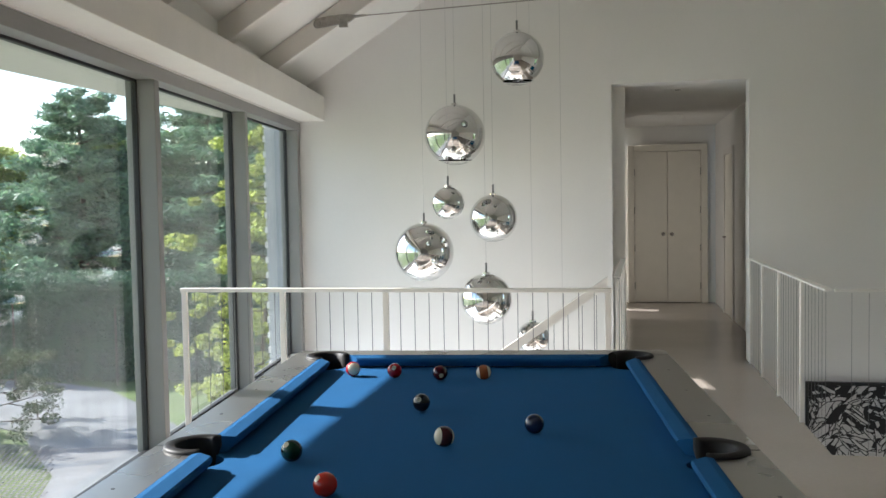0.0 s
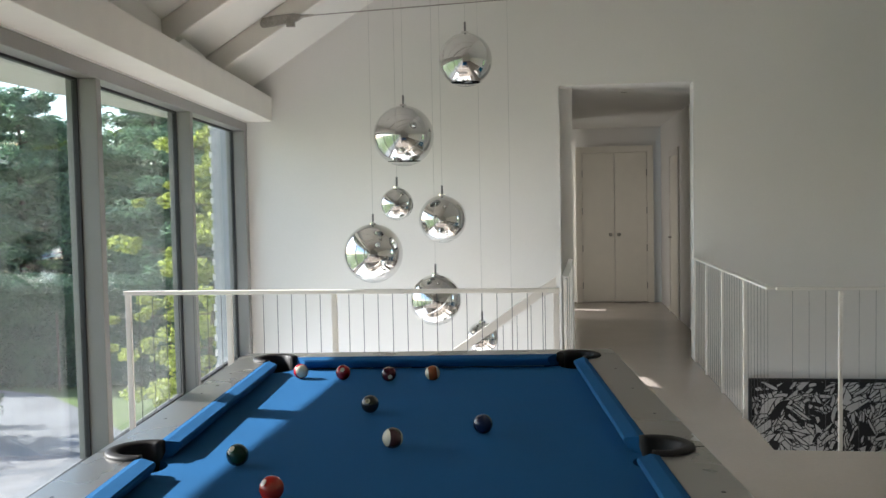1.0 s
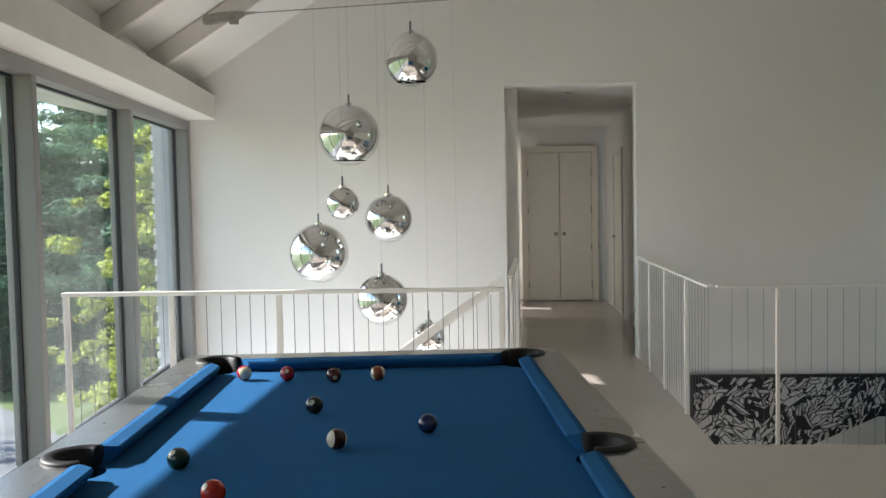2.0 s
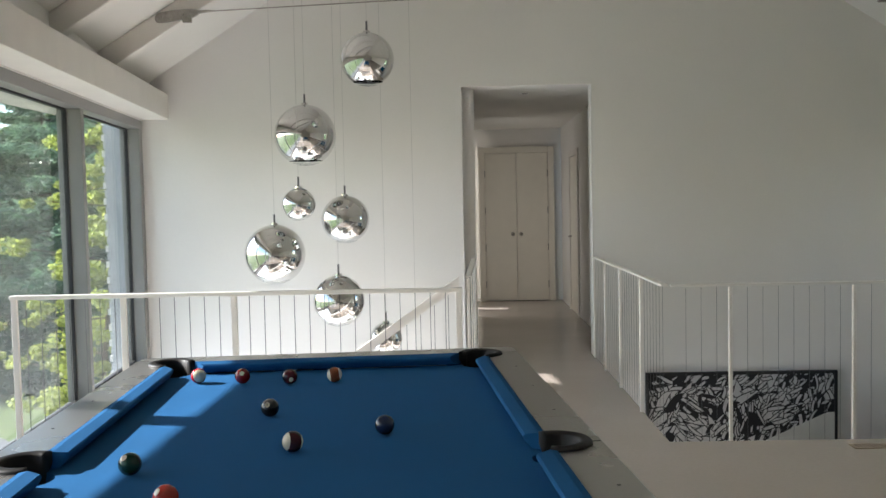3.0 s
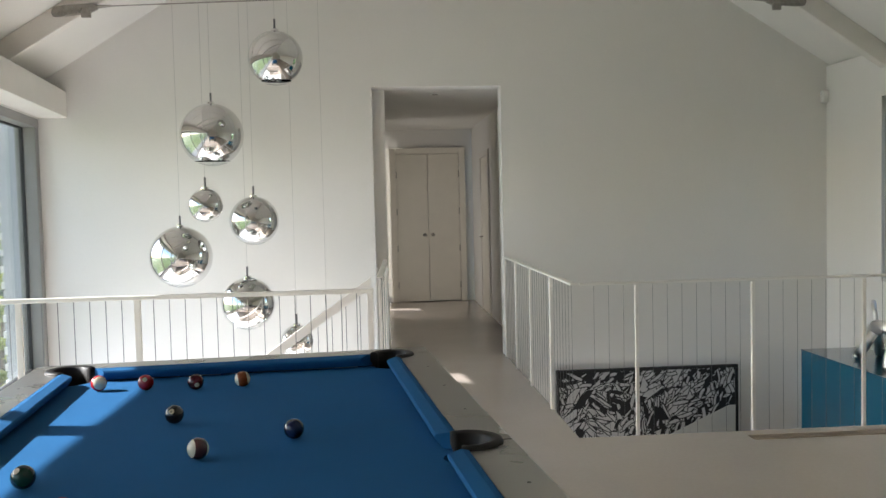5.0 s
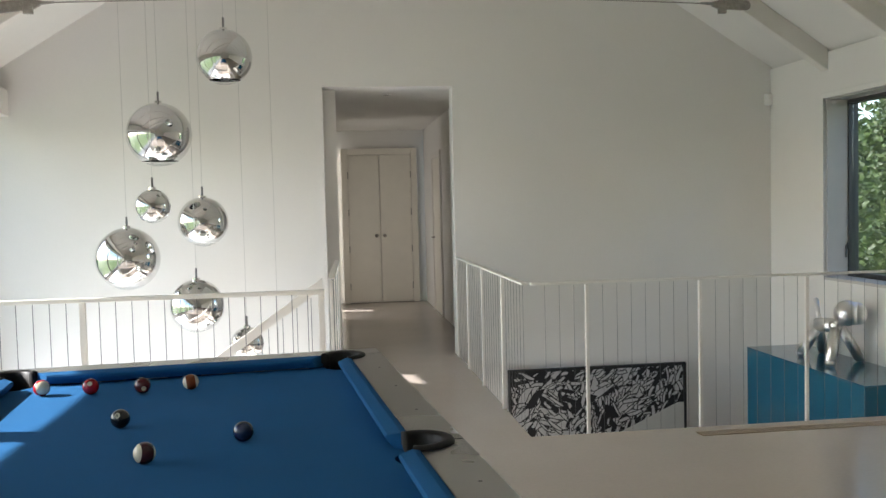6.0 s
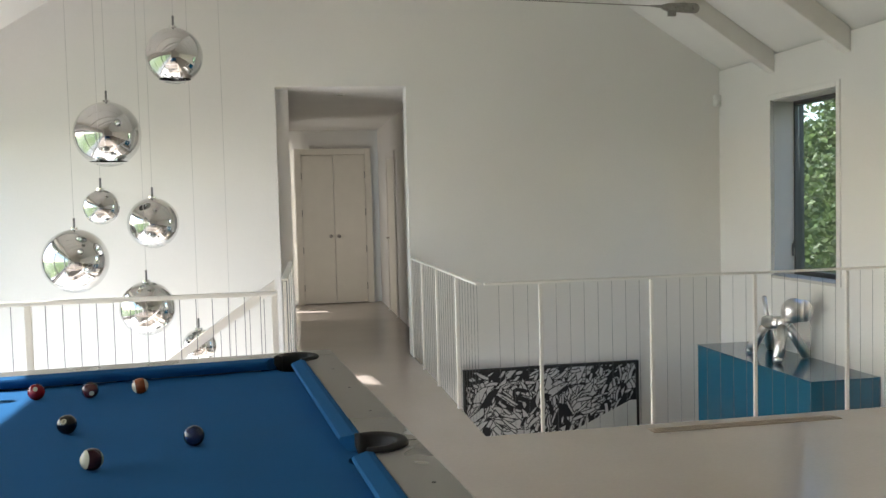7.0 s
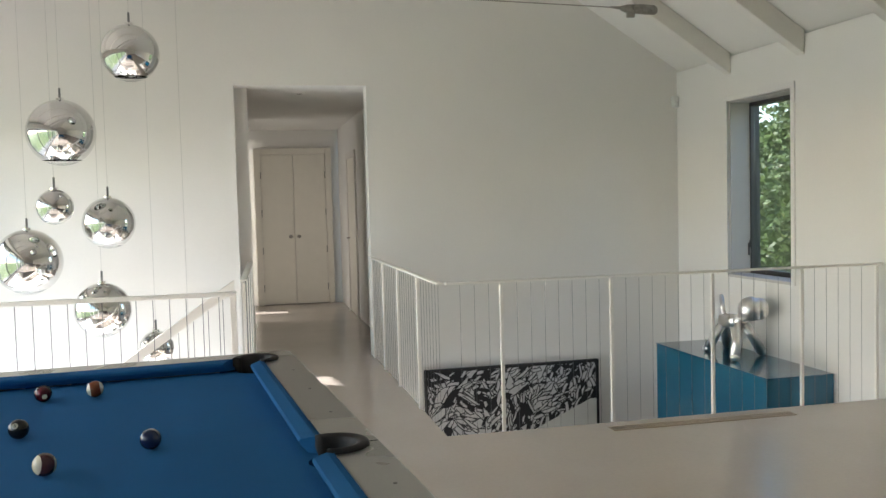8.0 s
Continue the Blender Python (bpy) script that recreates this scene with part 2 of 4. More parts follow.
for sx in (-1, 1):
    xe = XW - 0.2 if sx < 0 else XE + 0.42
    q = [(RIDGE_X, RIDGE_Z), (xe, roof_z(xe)), (xe, roof_z(xe) + 0.15), (RIDGE_X, RIDGE_Z + 0.15)]
    a = [bm.verts.new((x, YS - 0.2, z)) for x, z in q]
    b = [bm.verts.new((x, YN + 0.2, z)) for x, z in q]
    bm.faces.new(a)
    bm.faces.new(list(reversed(b)))
    for i in range(4):
        bm.faces.new((a[i], b[i], b[(i + 1) % 4], a[(i + 1) % 4]))
bmesh.ops.recalc_face_normals(bm, faces=bm.faces)
structure("ceiling", bm, CEIL, "white sloping ceiling under a pitched roof", "ceiling")
# overhanging eaves outside the west glazing
near, far = WEST @ Vector((-0.2, -13.5, 0)), WEST @ Vector((-0.2, -0.55, 0))
structure("eaves", prism([(-3.10, near.y), (near.x, near.y), (far.x, far.y), (-3.10, far.y)], 2.297, 2.45), LINING, "grey boarded eaves over the glazing", "eaves")
# outside end of the north wall beside the glazing
structure("wall_fin", boxes((-2.99, YN + 0.01, -3.0, XW - 0.2, YN + 0.3, 2.42)), SHADED_BRICK, "white painted brick end of the outer wall, coloured as shaded", "wall")


fin_edge = thing("brick_edge", "pale brick ends down the edge of the outer wall", "brickwork", "", "structure")
for i in range(36):
    z = -0.35 + i * 0.075
    part("brick", boxes((-3.02 if i % 2 else -3.005, YN + 0.012, z, -2.992, YN + 0.1, z + 0.062)), PLASTIC if i % 2 else SHADED_BRICK, fin_edge)


# rafters
def rafter(x0, x1, y0, y1):
    """A sloping timber under the ceiling between two places in x."""
    bm = bmesh.new()
    w, d = 0.05, 0.19
    za, zb = roof_z(x0), roof_z(x1)
    vs = []
    for side in (-w, w):
        vs.append([bm.verts.new(p) for p in ((x0, y0 + side, za - d), (x1, y1 + side, zb - d), (x1, y1 + side, zb - 0.002), (x0, y0 + side, za - 0.002))])
    bm.faces.new(vs[0])
    bm.faces.new(list(reversed(vs[1])))
    for i in range(4):
        bm.faces.new((vs[0][i], vs[1][i], vs[1][(i + 1) % 4], vs[0][(i + 1) % 4]))
    bmesh.ops.recalc_face_normals(bm, faces=bm.faces)
    bmesh.ops.bevel(bm, geom=list(bm.edges), offset=0.006, segments=1, affect="EDGES")
    return bm


SKEW = 0.049                     # the rafters run a little off the east-west line
RAFTER_Y = [6.80 - 1.075 * i for i in range(11)]
for y in RAFTER_Y:
    for x0, x1 in ((west_x(y) - 0.02, RIDGE_X - 0.004), (RIDGE_X + 0.004, XE)):
        tagged(mesh_object("rafter", rafter(x0, x1, y + SKEW * (x0 - RIDGE_X), y + SKEW * (x1 - RIDGE_X)), TIMBER), "white painted timber rafter under the sloping ceiling", "rafter", "roof rafters", "structure")

# corridor behind the opening
# Doorway and low slot added out of view to shape the corridor's light.
structure("wall_corridor_west", boxes((CORR_W - 0.15, YN + 0.2, 0, CORR_W, 10.75, CORR_Z), (CORR_W - 0.15, 10.75, 2.1, CORR_W, 11.65, CORR_Z), (CORR_W - 0.15, 11.65, 0, CORR_W, 11.90, CORR_Z), (CORR_W - 0.15, 12.10, 0, CORR_W, CORR_N, CORR_Z), (CORR_W - 0.15, 11.90, 0.36, CORR_W, 12.10, CORR_Z)), WALL, "white corridor wall with unseen openings added to let light in", "wall")
# Unseen enclosure added to stop the sun entering by that doorway.
structure("wall_sun_block", boxes((-1.2, YN + 0.2, 0, -1.1, 11.88, CORR_Z), (-1.1, 11.78, 0, CORR_W - 0.15, 11.88, CORR_Z), (-1.2, YN + 0.2, CORR_Z, CORR_W - 0.15, 11.88, CORR_Z + 0.1), (-1.1, YN + 0.2, -0.1, CORR_W - 0.15, 11.78, 0)), WALL, "unseen white enclosure added to block sun from the corridor", "wall")
structure("wall_corridor_east", boxes((CORR_E, YN + 0.2, 0, CORR_E + 0.15, CORR_N, CORR_Z)), WALL, "white corridor wall", "wall")
structure("wall_corridor_end", boxes((CORR_W - 0.15, CORR_N + 0.06, 0, CORR_E + 0.15, CORR_N + 0.3, CORR_Z)), WALL, "white end wall behind the double doors", "wall")
structure("ceiling_corridor", boxes((CORR_W - 0.15, YN + 0.2, CORR_Z, CORR_E + 0.15, CORR_N + 0.3, CORR_Z + 0.15)), CEIL, "white corridor ceiling", "ceiling")

# ---- double doors at the corridor's end ----
DX0, DX1, DZ = 0.70, 1.64, 2.20
dm = (DX0 + DX1) / 2
doors = thing("door_1", "closed off-white double doors with small round handles", "door", "", "structure")
part("door_frame", boxes((DX0 - 0.09, CORR_N - 0.03, 0, DX0, CORR_N + 0.058, DZ + 0.09), (DX1, CORR_N - 0.03, 0, DX1 + 0.09, CORR_N + 0.058, DZ + 0.09), (DX0, CORR_N - 0.03, DZ, DX1, CORR_N + 0.058, DZ + 0.09), bevel=0.004), DOOR, doors)
for a, b, hx, hinge in ((DX0 + 0.004, dm - 0.003, dm - 0.06, DX0 + 0.004), (dm + 0.003, DX1 - 0.004, dm + 0.06, DX1 - 0.004)):
    leaf = part("door_leaf", boxes((a, CORR_N - 0.005, 0.012, b, CORR_N + 0.04, DZ - 0.004), bevel=0.004), DOOR, doors)
    bm = bmesh.new()
    rod(bm, (hx, CORR_N - 0.006, 1.0), (hx, CORR_N - 0.014, 1.0), 0.026, seg=20)
    rod(bm, (hx, CORR_N - 0.012, 1.0), (hx, CORR_N - 0.045, 1.0), 0.009, seg=12)
    ball(bm, (hx, CORR_N - 0.06, 1.0), 0.026, 16, 10)
    part("door_handle", bm, BRONZE, leaf, "dark metal knob", True)
    for z in (0.25, 0.8, 1.35, 1.9):
        part("hinge", rods(((hinge, CORR_N - 0.012, z - 0.05), (hinge, CORR_N - 0.012, z + 0.05), 0.008)), BRONZE, leaf)
side_door = thing("door_2", "white door in a proud casing in the corridor wall", "door", "", "structure")
part("door_frame", boxes((CORR_E - 0.022, 10.86, 0, CORR_E + 0.0, 10.94, 2.14), (CORR_E - 0.022, 11.72, 0, CORR_E + 0.0, 11.80, 2.14), (CORR_E - 0.022, 10.94, 2.06, CORR_E + 0.0, 11.72, 2.14), bevel=0.003), TIMBER, side_door)
leaf = part("door_leaf", boxes((CORR_E - 0.008, 10.945, 0.01, CORR_E + 0.0, 11.715, 2.055)), DOOR, side_door)
bm = bmesh.new()
rod(bm, (CORR_E - 0.008, 11.62, 1.0), (CORR_E - 0.05, 11.62, 1.0), 0.010, seg=12)
rod(bm, (CORR_E - 0.048, 11.62, 1.0), (CORR_E - 0.048, 11.52, 1.0), 0.009, seg=12)
part("door_handle", bm, BRONZE, leaf, "dark metal lever", True)
downlight = thing("downlight", "small recessed round downlight in the corridor ceiling", "ceiling light")
bm = rods(((1.015, 8.6, CORR_Z - 0.006), (1.015, 8.6, CORR_Z + 0.0), 0.05), seg=24)
part("trim_ring", bm, PLASTIC, downlight)
part("lens", rods(((1.015, 8.6, CORR_Z - 0.009), (1.015, 8.6, CORR_Z - 0.0062), 0.032), seg=20), BRONZE, downlight)

# ---- west glazing ----
glazing = thing("window_1", "long grey aluminium glazing looking onto a garden drive", "window", "", "structure", at=WEST)
GLX, HEAD = -0.12, 2.222
MULL = [-1.805 - 1.775 * i for i in range(6)]
part("head_rail", boxes((-0.18, -GLAZED + 0.002, HEAD, -0.004, -0.002, 2.303), bevel=0.004), ALU, glazing)
part("sill_rail", boxes((-0.18, -GLAZED + 0.002, -0.055, -0.004, -0.002, 0.05), bevel=0.004), ALU, glazing)
part("mullion", boxes((-0.18, -0.125, 0.05, -0.006, -0.002, HEAD), bevel=0.004), ALU, glazing)
for y in MULL:
    part("mullion", boxes((-0.18, y - 0.036, 0.05, -0.006, y + 0.036, HEAD), bevel=0.004), ALU, glazing)
for y1, y0 in zip([-0.089] + MULL[:-1], MULL):
    a, b = y0 + 0.036, y1 - 0.036
    pane = part("pane", boxes((GLX - 0.012, a + 0.006, 0.056, GLX, b - 0.006, HEAD - 0.006)), GLASS, glazing)
    pane.visible_shadow = False
    q = 0.014
    part("seal", boxes((GLX - 0.02, a, 0.05, GLX + 0.010, a + q, HEAD), (GLX - 0.02, b - q, 0.05, GLX + 0.010, b, HEAD), (GLX - 0.02, a + q, 0.05, GLX + 0.010, b - q, 0.05 + q), (GLX - 0.02, a + q, HEAD - q, GLX + 0.010, b - q, HEAD)), SEAL, glazing)

# Unseen glazing added so sun and sky light the well from below.
lower = thing("window_3", "unseen lower glazing added to light the stair well", "window", "", "structure", at=WEST)
for a, b in ((-3.32, -3.25), (-1.84, -1.77), (-0.12, -0.002)):
    part("mullion", boxes((-0.18, a, LOW + 0.1, -0.006, b, -0.3)), ALU, lower)
for a, b in ((-3.25, -1.84), (-1.77, -0.12)):
    pane = part("pane", boxes((GLX - 0.012, a, LOW + 0.1, GLX, b, -0.3)), GLASS, lower)
    pane.visible_shadow = False

# ---- east window ----
win = thing("window_2", "tall narrow grey framed window in a deep white reveal", "window", "", "structure")
FX = XE + 0.215
part("casing", boxes((XE - 0.012, WY0 - 0.05, WZ0 - 0.02, XE + 0.02, WY0, WZ1 + 0.05), (XE - 0.012, WY1, WZ0 - 0.02, XE + 0.02, WY1 + 0.05, WZ1 + 0.05), (XE - 0.012, WY0, WZ1, XE + 0.02, WY1, WZ1 + 0.05), bevel=0.003), WALL, win)
for y0, y1 in ((WY0, WY0 + 0.01), (WY1 - 0.01, WY1)):
    part("side_lining", boxes((XE + 0.022, y0, WZ0 + 0.006, FX, y1, WZ1 - 0.011)), LINING, win, "grey side lining")
part("head_lining", boxes((XE + 0.022, WY0, WZ1 - 0.01, FX, WY1, WZ1)), LINING, win, "grey head lining")
# Reaches the outer wall face, covering the outer reveal in that shade colour.
part("window_frame", boxes((FX, WY0, WZ0, XE + 0.304, WY0 + 0.045, WZ1), (FX, WY1 - 0.03, WZ0, XE + 0.304, WY1, WZ1), (FX, WY0 + 0.045, WZ1 - 0.045, XE + 0.304, WY1 - 0.03, WZ1), (FX, WY0 + 0.045, WZ0, XE + 0.304, WY1 - 0.03, WZ0 + 0.045)), SHADED_FRAME, win)
part("window_sill", boxes((XE - 0.01, WY0, WZ0 - 0.02, FX, WY1, WZ0 + 0.004)), LINING, win, "grey sill")
pane = part("pane", boxes((FX + 0.03, WY0 + 0.05, WZ0 + 0.05, FX + 0.042, WY1 - 0.032, WZ1 - 0.047)), GLASS, win)
pane.visible_shadow = False

bm = boxes((FX - 0.012, WY1 - 0.03, WZ0 + 0.24, FX - 0.001, WY1 - 0.012, WZ0 + 0.31), bevel=0.002)
rod(bm, (FX - 0.022, WY1 - 0.021, WZ0 + 0.28), (FX - 0.022, WY1 - 0.021, WZ0 + 0.17), 0.008, seg=12)
rod(bm, (FX - 0.012, WY1 - 0.021, WZ0 + 0.28), (FX - 0.022, WY1 - 0.021, WZ0 + 0.28), 0.007, seg=10)
part("window_handle", bm, SHADED_FRAME, win, "dark window handle")

# ---- railings ----
def railing(name, label, a, b, posts, gap=0.0925, z=0.0, high=RAIL_H, thick=0.014, foot=-0.1, post=0.034, rod_size=0.0023):
    """A white steel guard rail from a to b on the floor: cap, flat posts and thin rods."""
    a, b = Vector((*a, z)), Vector((*b, z))
    d = (b - a).normalized()
    n = Vector((-d.y, d.x, 0))
    rail = thing(name, label, "railing", "stair well railings")

    def slab(p, q, w, z0, z1, bevel=0.003):
        bm = bmesh.new()
        box(bm, 0, -w / 2, z0, (q - p).length, w / 2, z1, bevel=bevel)
        bmesh.ops.transform(bm, matrix=Matrix.Translation(p) @ Matrix(((d.x, n.x, 0, 0), (d.y, n.y, 0, 0), (0, 0, 1, 0), (0, 0, 0, 1))), verts=bm.verts)
        return bm

    part("cap_rail", slab(a, b, 0.045, high - thick, high), STEEL, rail)
    L = (b - a).length
    for s in posts:
        p = a + d * (s - post / 2)
        part("post", slab(p, p + d * post, 0.022, -0.2, high - 0.022), STEEL, rail)
    k = int(L / gap)
    for i in range(1, k + 1):
        s = i * gap
        if min(abs(s - q) for q in posts) > 0.035 and s < L - 0.02:
            p = a + d * s
            part("baluster", rods((p + Vector((0, 0, foot)), p + Vector((0, 0, high - 0.022)), rod_size), seg=6), ROD, rail)
    return rail


railing("guard_railing", "white steel guard railing with thin grey rods along the floor edge", (-2.225, RAIL_L - 0.03), (0.365, RAIL_L - 0.03), [0.02, 0.652, 1.289, 2.57], gap=0.086, high=0.99, thick=0.024, foot=0.0)
railing("guard_railing", "white steel guard railing along the walkway beside the hanging lamps", (0.405, 5.95), (0.47, YN - 0.01), [0.02, 0.66, 1.32, 1.95])
railing("guard_railing", "white steel guard railing along the walkway over the east stair well", (VX1 - 0.01, YN - 0.01), (VX1 - 0.01, RAIL_Y + 0.05), [0.03, 0.66, 1.39, 2.20], rod_size=0.0012)
railing("guard_railing", "white steel guard railing facing the east stair well", (VX1 + 0.02, RAIL_Y + 0.04), (XE - 0.005, RAIL_Y + 0.04), [0.36, 1.10, 1.82, 2.49, 3.08], post=0.022, rod_size=0.0011)

# stair in the west well, with its sloping handrail
stair = thing("staircase", "white staircase going down beside the hanging lamps", "staircase")
N = 15
for i in range(N):
    x1 = VX0 - 0.27 * i
    if x1 - 0.29 < XW:
        break
    zt = -0.18 * (i + 1)
    part("tread", boxes((x1 - 0.29, RAIL_Y + 0.06, zt - 0.05, x1, 5.92, zt), bevel=0.004), FLOOR, stair)


def sloped(x0, z0, x1, z1, y0, y1, h):
    bm = bmesh.new()
    q = [(x0, z0 - h), (x1, z1 - h), (x1, z1), (x0, z0)]
    a = [bm.verts.new((x, y0, z)) for x, z in q]
    b = [bm.verts.new((x, y1, z)) for x, z in q]
    bm.faces.new(a)
    bm.faces.new(list(reversed(b)))
    for i in range(4):
        bm.faces.new((a[i], b[i], b[(i + 1) % 4], a[(i + 1) % 4]))
    bmesh.ops.recalc_face_normals(bm, faces=bm.faces)
    return bm


HS = 0.69
part("handrail", sloped(VX0 - 2.4, 0.94 - 2.4 * HS, VX0 - 0.02, 0.95, 5.90, 5.945, 0.075), STEEL, stair, "white sloping steel handrail")
part("stringer", sloped(VX0 - 2.6, -0.18 - 2.6 * 0.667, VX0, -0.14, 5.92, 5.95, 0.25), STEEL, stair)
for i in range(22):
    x = VX0 - 0.1 - i * 0.1
    z = 0.93 - (VX0 - x) * HS
    part("baluster", rods(((x, 5.925, z - 1.0), (x, 5.925, z - 0.04), 0.0026), seg=6), ROD, stair)

# ---- pool table ----
table = thing("pool_table", "pool table with bright blue cloth and brushed silver deck", "pool table", at=pose(-0.05, 1.82, 0, 0, 0, 5.5))
UN, UC, UO = 0.592, 0.648, 0.785
VN, VC, VO = 1.345, 1.405, 1.545
BED, TOP = 0.80, 0.842
CP, SP, PR = (0.624, 1.380), 0.664, 0.064


def arc(cx, cy, r, a0, a1, n=12):
    return [(cx + r * math.cos(radians(a0 + (a1 - a0) * i / n)), cy + r * math.sin(radians(a0 + (a1 - a0) * i / n))) for i in range(n + 1)]


# bed with round bites at the six pockets
o = []
for sx, sy in ((1, 1), (-1, 1), (-1, -1), (1, -1)):
    cx, cy = sx * CP[0], sy * CP[1]
    side = arc(sx * SP, 0, PR, 90, 270, 12) if sx > 0 else arc(sx * SP, 0, PR, 90, -90, 12)
    corner = arc(cx, cy, PR + 0.012, -90, -180, 8) if (sx, sy) == (1, 1) else arc(cx, cy, PR + 0.012, 0, -90, 8) if (sx, sy) == (-1, 1) else arc(cx, cy, PR + 0.012, 90, 0, 8) if (sx, sy) == (-1, -1) else arc(cx, cy, PR + 0.012, 180, 90, 8)
    o.append((side, corner))
UB, VB = UC - 0.005, VC - 0.005
outline = [(UB, PR)] + o[0][1] + o[1][1] + [(-UB, PR)] + [p for p in o[1][0] if abs(p[0]) < UB] + [(-UB, -PR)] + o[2][1] + o[3][1] + [(UB, -PR)] + [p for p in reversed(o[0][0]) if abs(p[0]) < UB]
part("bed", prism(outline, BED - 0.03, BED), CLOTH, table, "flat blue cloth bed")
# cushions
def cushion(a, b, inward, cut0, cut1):
    """A wedge of blue rubber from a to b along the deck, its nose towards the bed, its ends cut back."""
    a, b, inward = Vector(a), Vector(b), Vector(inward)
    d = (b - a).normalized()
    bm = bmesh.new()
    rows = []
    w = UC - UN
    for p, c, s in ((a, cut0, 1), (b, cut1, -1)):
        ring = []
        for q, z in ((0, BED + 0.002), (0.6, BED + 0.004), (0.94, BED + 0.026), (1.0, BED + 0.036), (0.92, TOP), (0.3, TOP + 0.006), (0, TOP + 0.004)):
            v = p + inward * (w * q) + d * (s * c * q)
            ring.append(bm.verts.new((v.x, v.y, z)))
        rows.append(ring)
    k = len(rows[0])
    for i in range(k):
        bm.faces.new((rows[0][i], rows[0][(i + 1) % k], rows[1][(i + 1) % k], rows[1][i]))
    bm.faces.new(rows[0])
    bm.faces.new(list(reversed(rows[1])))
    bmesh.ops.recalc_face_normals(bm, faces=bm.faces)
    return bm


for s in (-1, 1):
    part("cushion", cushion((s * UC, 0.075), (s * UC, 1.318), (-s, 0), 0.022, 0.05), CLOTH, table)
    part("cushion", cushion((s * UC, -1.318), (s * UC, -0.075), (-s, 0), 0.05, 0.022), CLOTH, table)
    part("cushion", cushion((-0.545, s * VC), (0.545, s * VC), (0, -s), 0.05, 0.05), CLOTH, table)
# deck rails with bites for the pockets
for s in (-1, 1):
    for e in (-1, 1):
        inner = [(s * UC, e * 0.078)] + [(s * x, e * y) for x, y in arc(SP, 0, PR + 0.012, 100, 0, 8) if x > UC] + [(s * UO, 0.0)]
        pts = inner + [(s * UO, e * (VO - 0.13)), (s * (CP[0] + PR + 0.01), e * (VO - 0.13))] + [(s * x, e * y) for x, y in arc(CP[0], CP[1], PR + 0.014, 15, -70, 8) if x > UC]
        part("deck_rail", prism(pts, BED - 0.06, TOP, bevel=0.004), DECK, table)
for e in (-1, 1):
    pts = [(-UO, e * (VO - 0.13)), (-UO, e * (VO - 0.02)), (-UO + 0.02, e * VO), (UO - 0.02, e * VO), (UO, e * (VO - 0.02)), (UO, e * (VO - 0.13))]
    pts += [(x, e * y) for x, y in arc(CP[0], CP[1], PR + 0.014, 22, 160, 12) if y > VC - 0.001]
    pts += [(-x, e * y) for x, y in arc(CP[0], CP[1], PR + 0.014, 160, 22, 12) if y > VC - 0.001]
    part("deck_rail", prism(pts, BED - 0.06, TOP, bevel=0.004), DECK, table)
# sight dots
for s in (-1, 1):
    for v in (-1.08, -0.72, -0.36, 0.36, 0.72, 1.08):
        part("sight", rods(((s * 0.728, v, TOP), (s * 0.728, v, TOP + 0.001), 0.005), seg=12), APRON, table)
# pockets: a rubber lip over the deck and a deep cup


def pocket(cx, cy, a0, a1):
    bm = bmesh.new()
    n = 28
    prof = ((PR - 0.004, TOP - 0.06), (PR - 0.006, TOP + 0.004), (PR, TOP + 0.009), (PR + 0.012, TOP + 0.012), (PR + 0.024, TOP + 0.009), (PR + 0.028, TOP + 0.003), (PR + 0.026, TOP - 0.02))
    rings = []
    for i in range(n + 1):
        a = radians(a0 + (a1 - a0) * i / n)
        rings.append([bm.verts.new((cx + r * math.cos(a), cy + r * math.sin(a), z)) for r, z in prof])
    for i in range(n):
        for j in range(len(prof) - 1):
            bm.faces.new((rings[i][j], rings[i][j + 1], rings[i + 1][j + 1], rings[i + 1][j]))
    bm.faces.new(rings[0])
    bm.faces.new(list(reversed(rings[-1])))
    bmesh.ops.recalc_face_normals(bm, faces=bm.faces)
    return bm


def cup(cx, cy):
    bm = bmesh.new()
    bmesh.ops.create_cone(bm, cap_ends=False, segments=28, radius1=PR - 0.012, radius2=PR + 0.010, depth=0.13, matrix=Matrix.Translation((cx, cy, BED - 0.068)))
    bmesh.ops.create_circle(bm, cap_ends=True, segments=28, radius=PR - 0.012, matrix=Matrix.Translation((cx, cy, BED - 0.133)))
    return bm


for sx in (-1, 1):
    for sy in (-1, 0, 1):
        cx, cy = (sx * CP[0], sy * CP[1]) if sy else (sx * SP, 0)
        mid = math.degrees(math.atan2(sy, sx)) if sy else (0 if sx > 0 else 180)
        spread = 125 if sy else 112
        p = part("pocket", pocket(cx, cy, mid - spread, mid + spread), RUBBER, table, "black rubber pocket lip", True)
        part("pocket_cup", cup(cx, cy), RUBBER, p, "", True)
part("apron", boxes((-UO + 0.03, -VO + 0.03, 0.52, UO - 0.03, VO - 0.03, BED - 0.2), bevel=0.01), APRON, table)
part("side_panel", boxes((-UO + 0.012, -VO + 0.012, BED - 0.2, -UO + 0.04, VO - 0.012, BED - 0.062)), DECK, table)
part("side_panel", boxes((UO - 0.04, -VO + 0.012, BED - 0.2, UO - 0.012, VO - 0.012, BED - 0.062)), DECK, table)
part("side_panel", boxes((-UO + 0.04, VO - 0.04, BED - 0.2, UO - 0.04, VO - 0.012, BED - 0.062)), DECK, table)
part("side_panel", boxes((-UO + 0.04, -VO + 0.012, BED - 0.2, UO - 0.04, -VO + 0.04, BED - 0.062)), DECK, table)
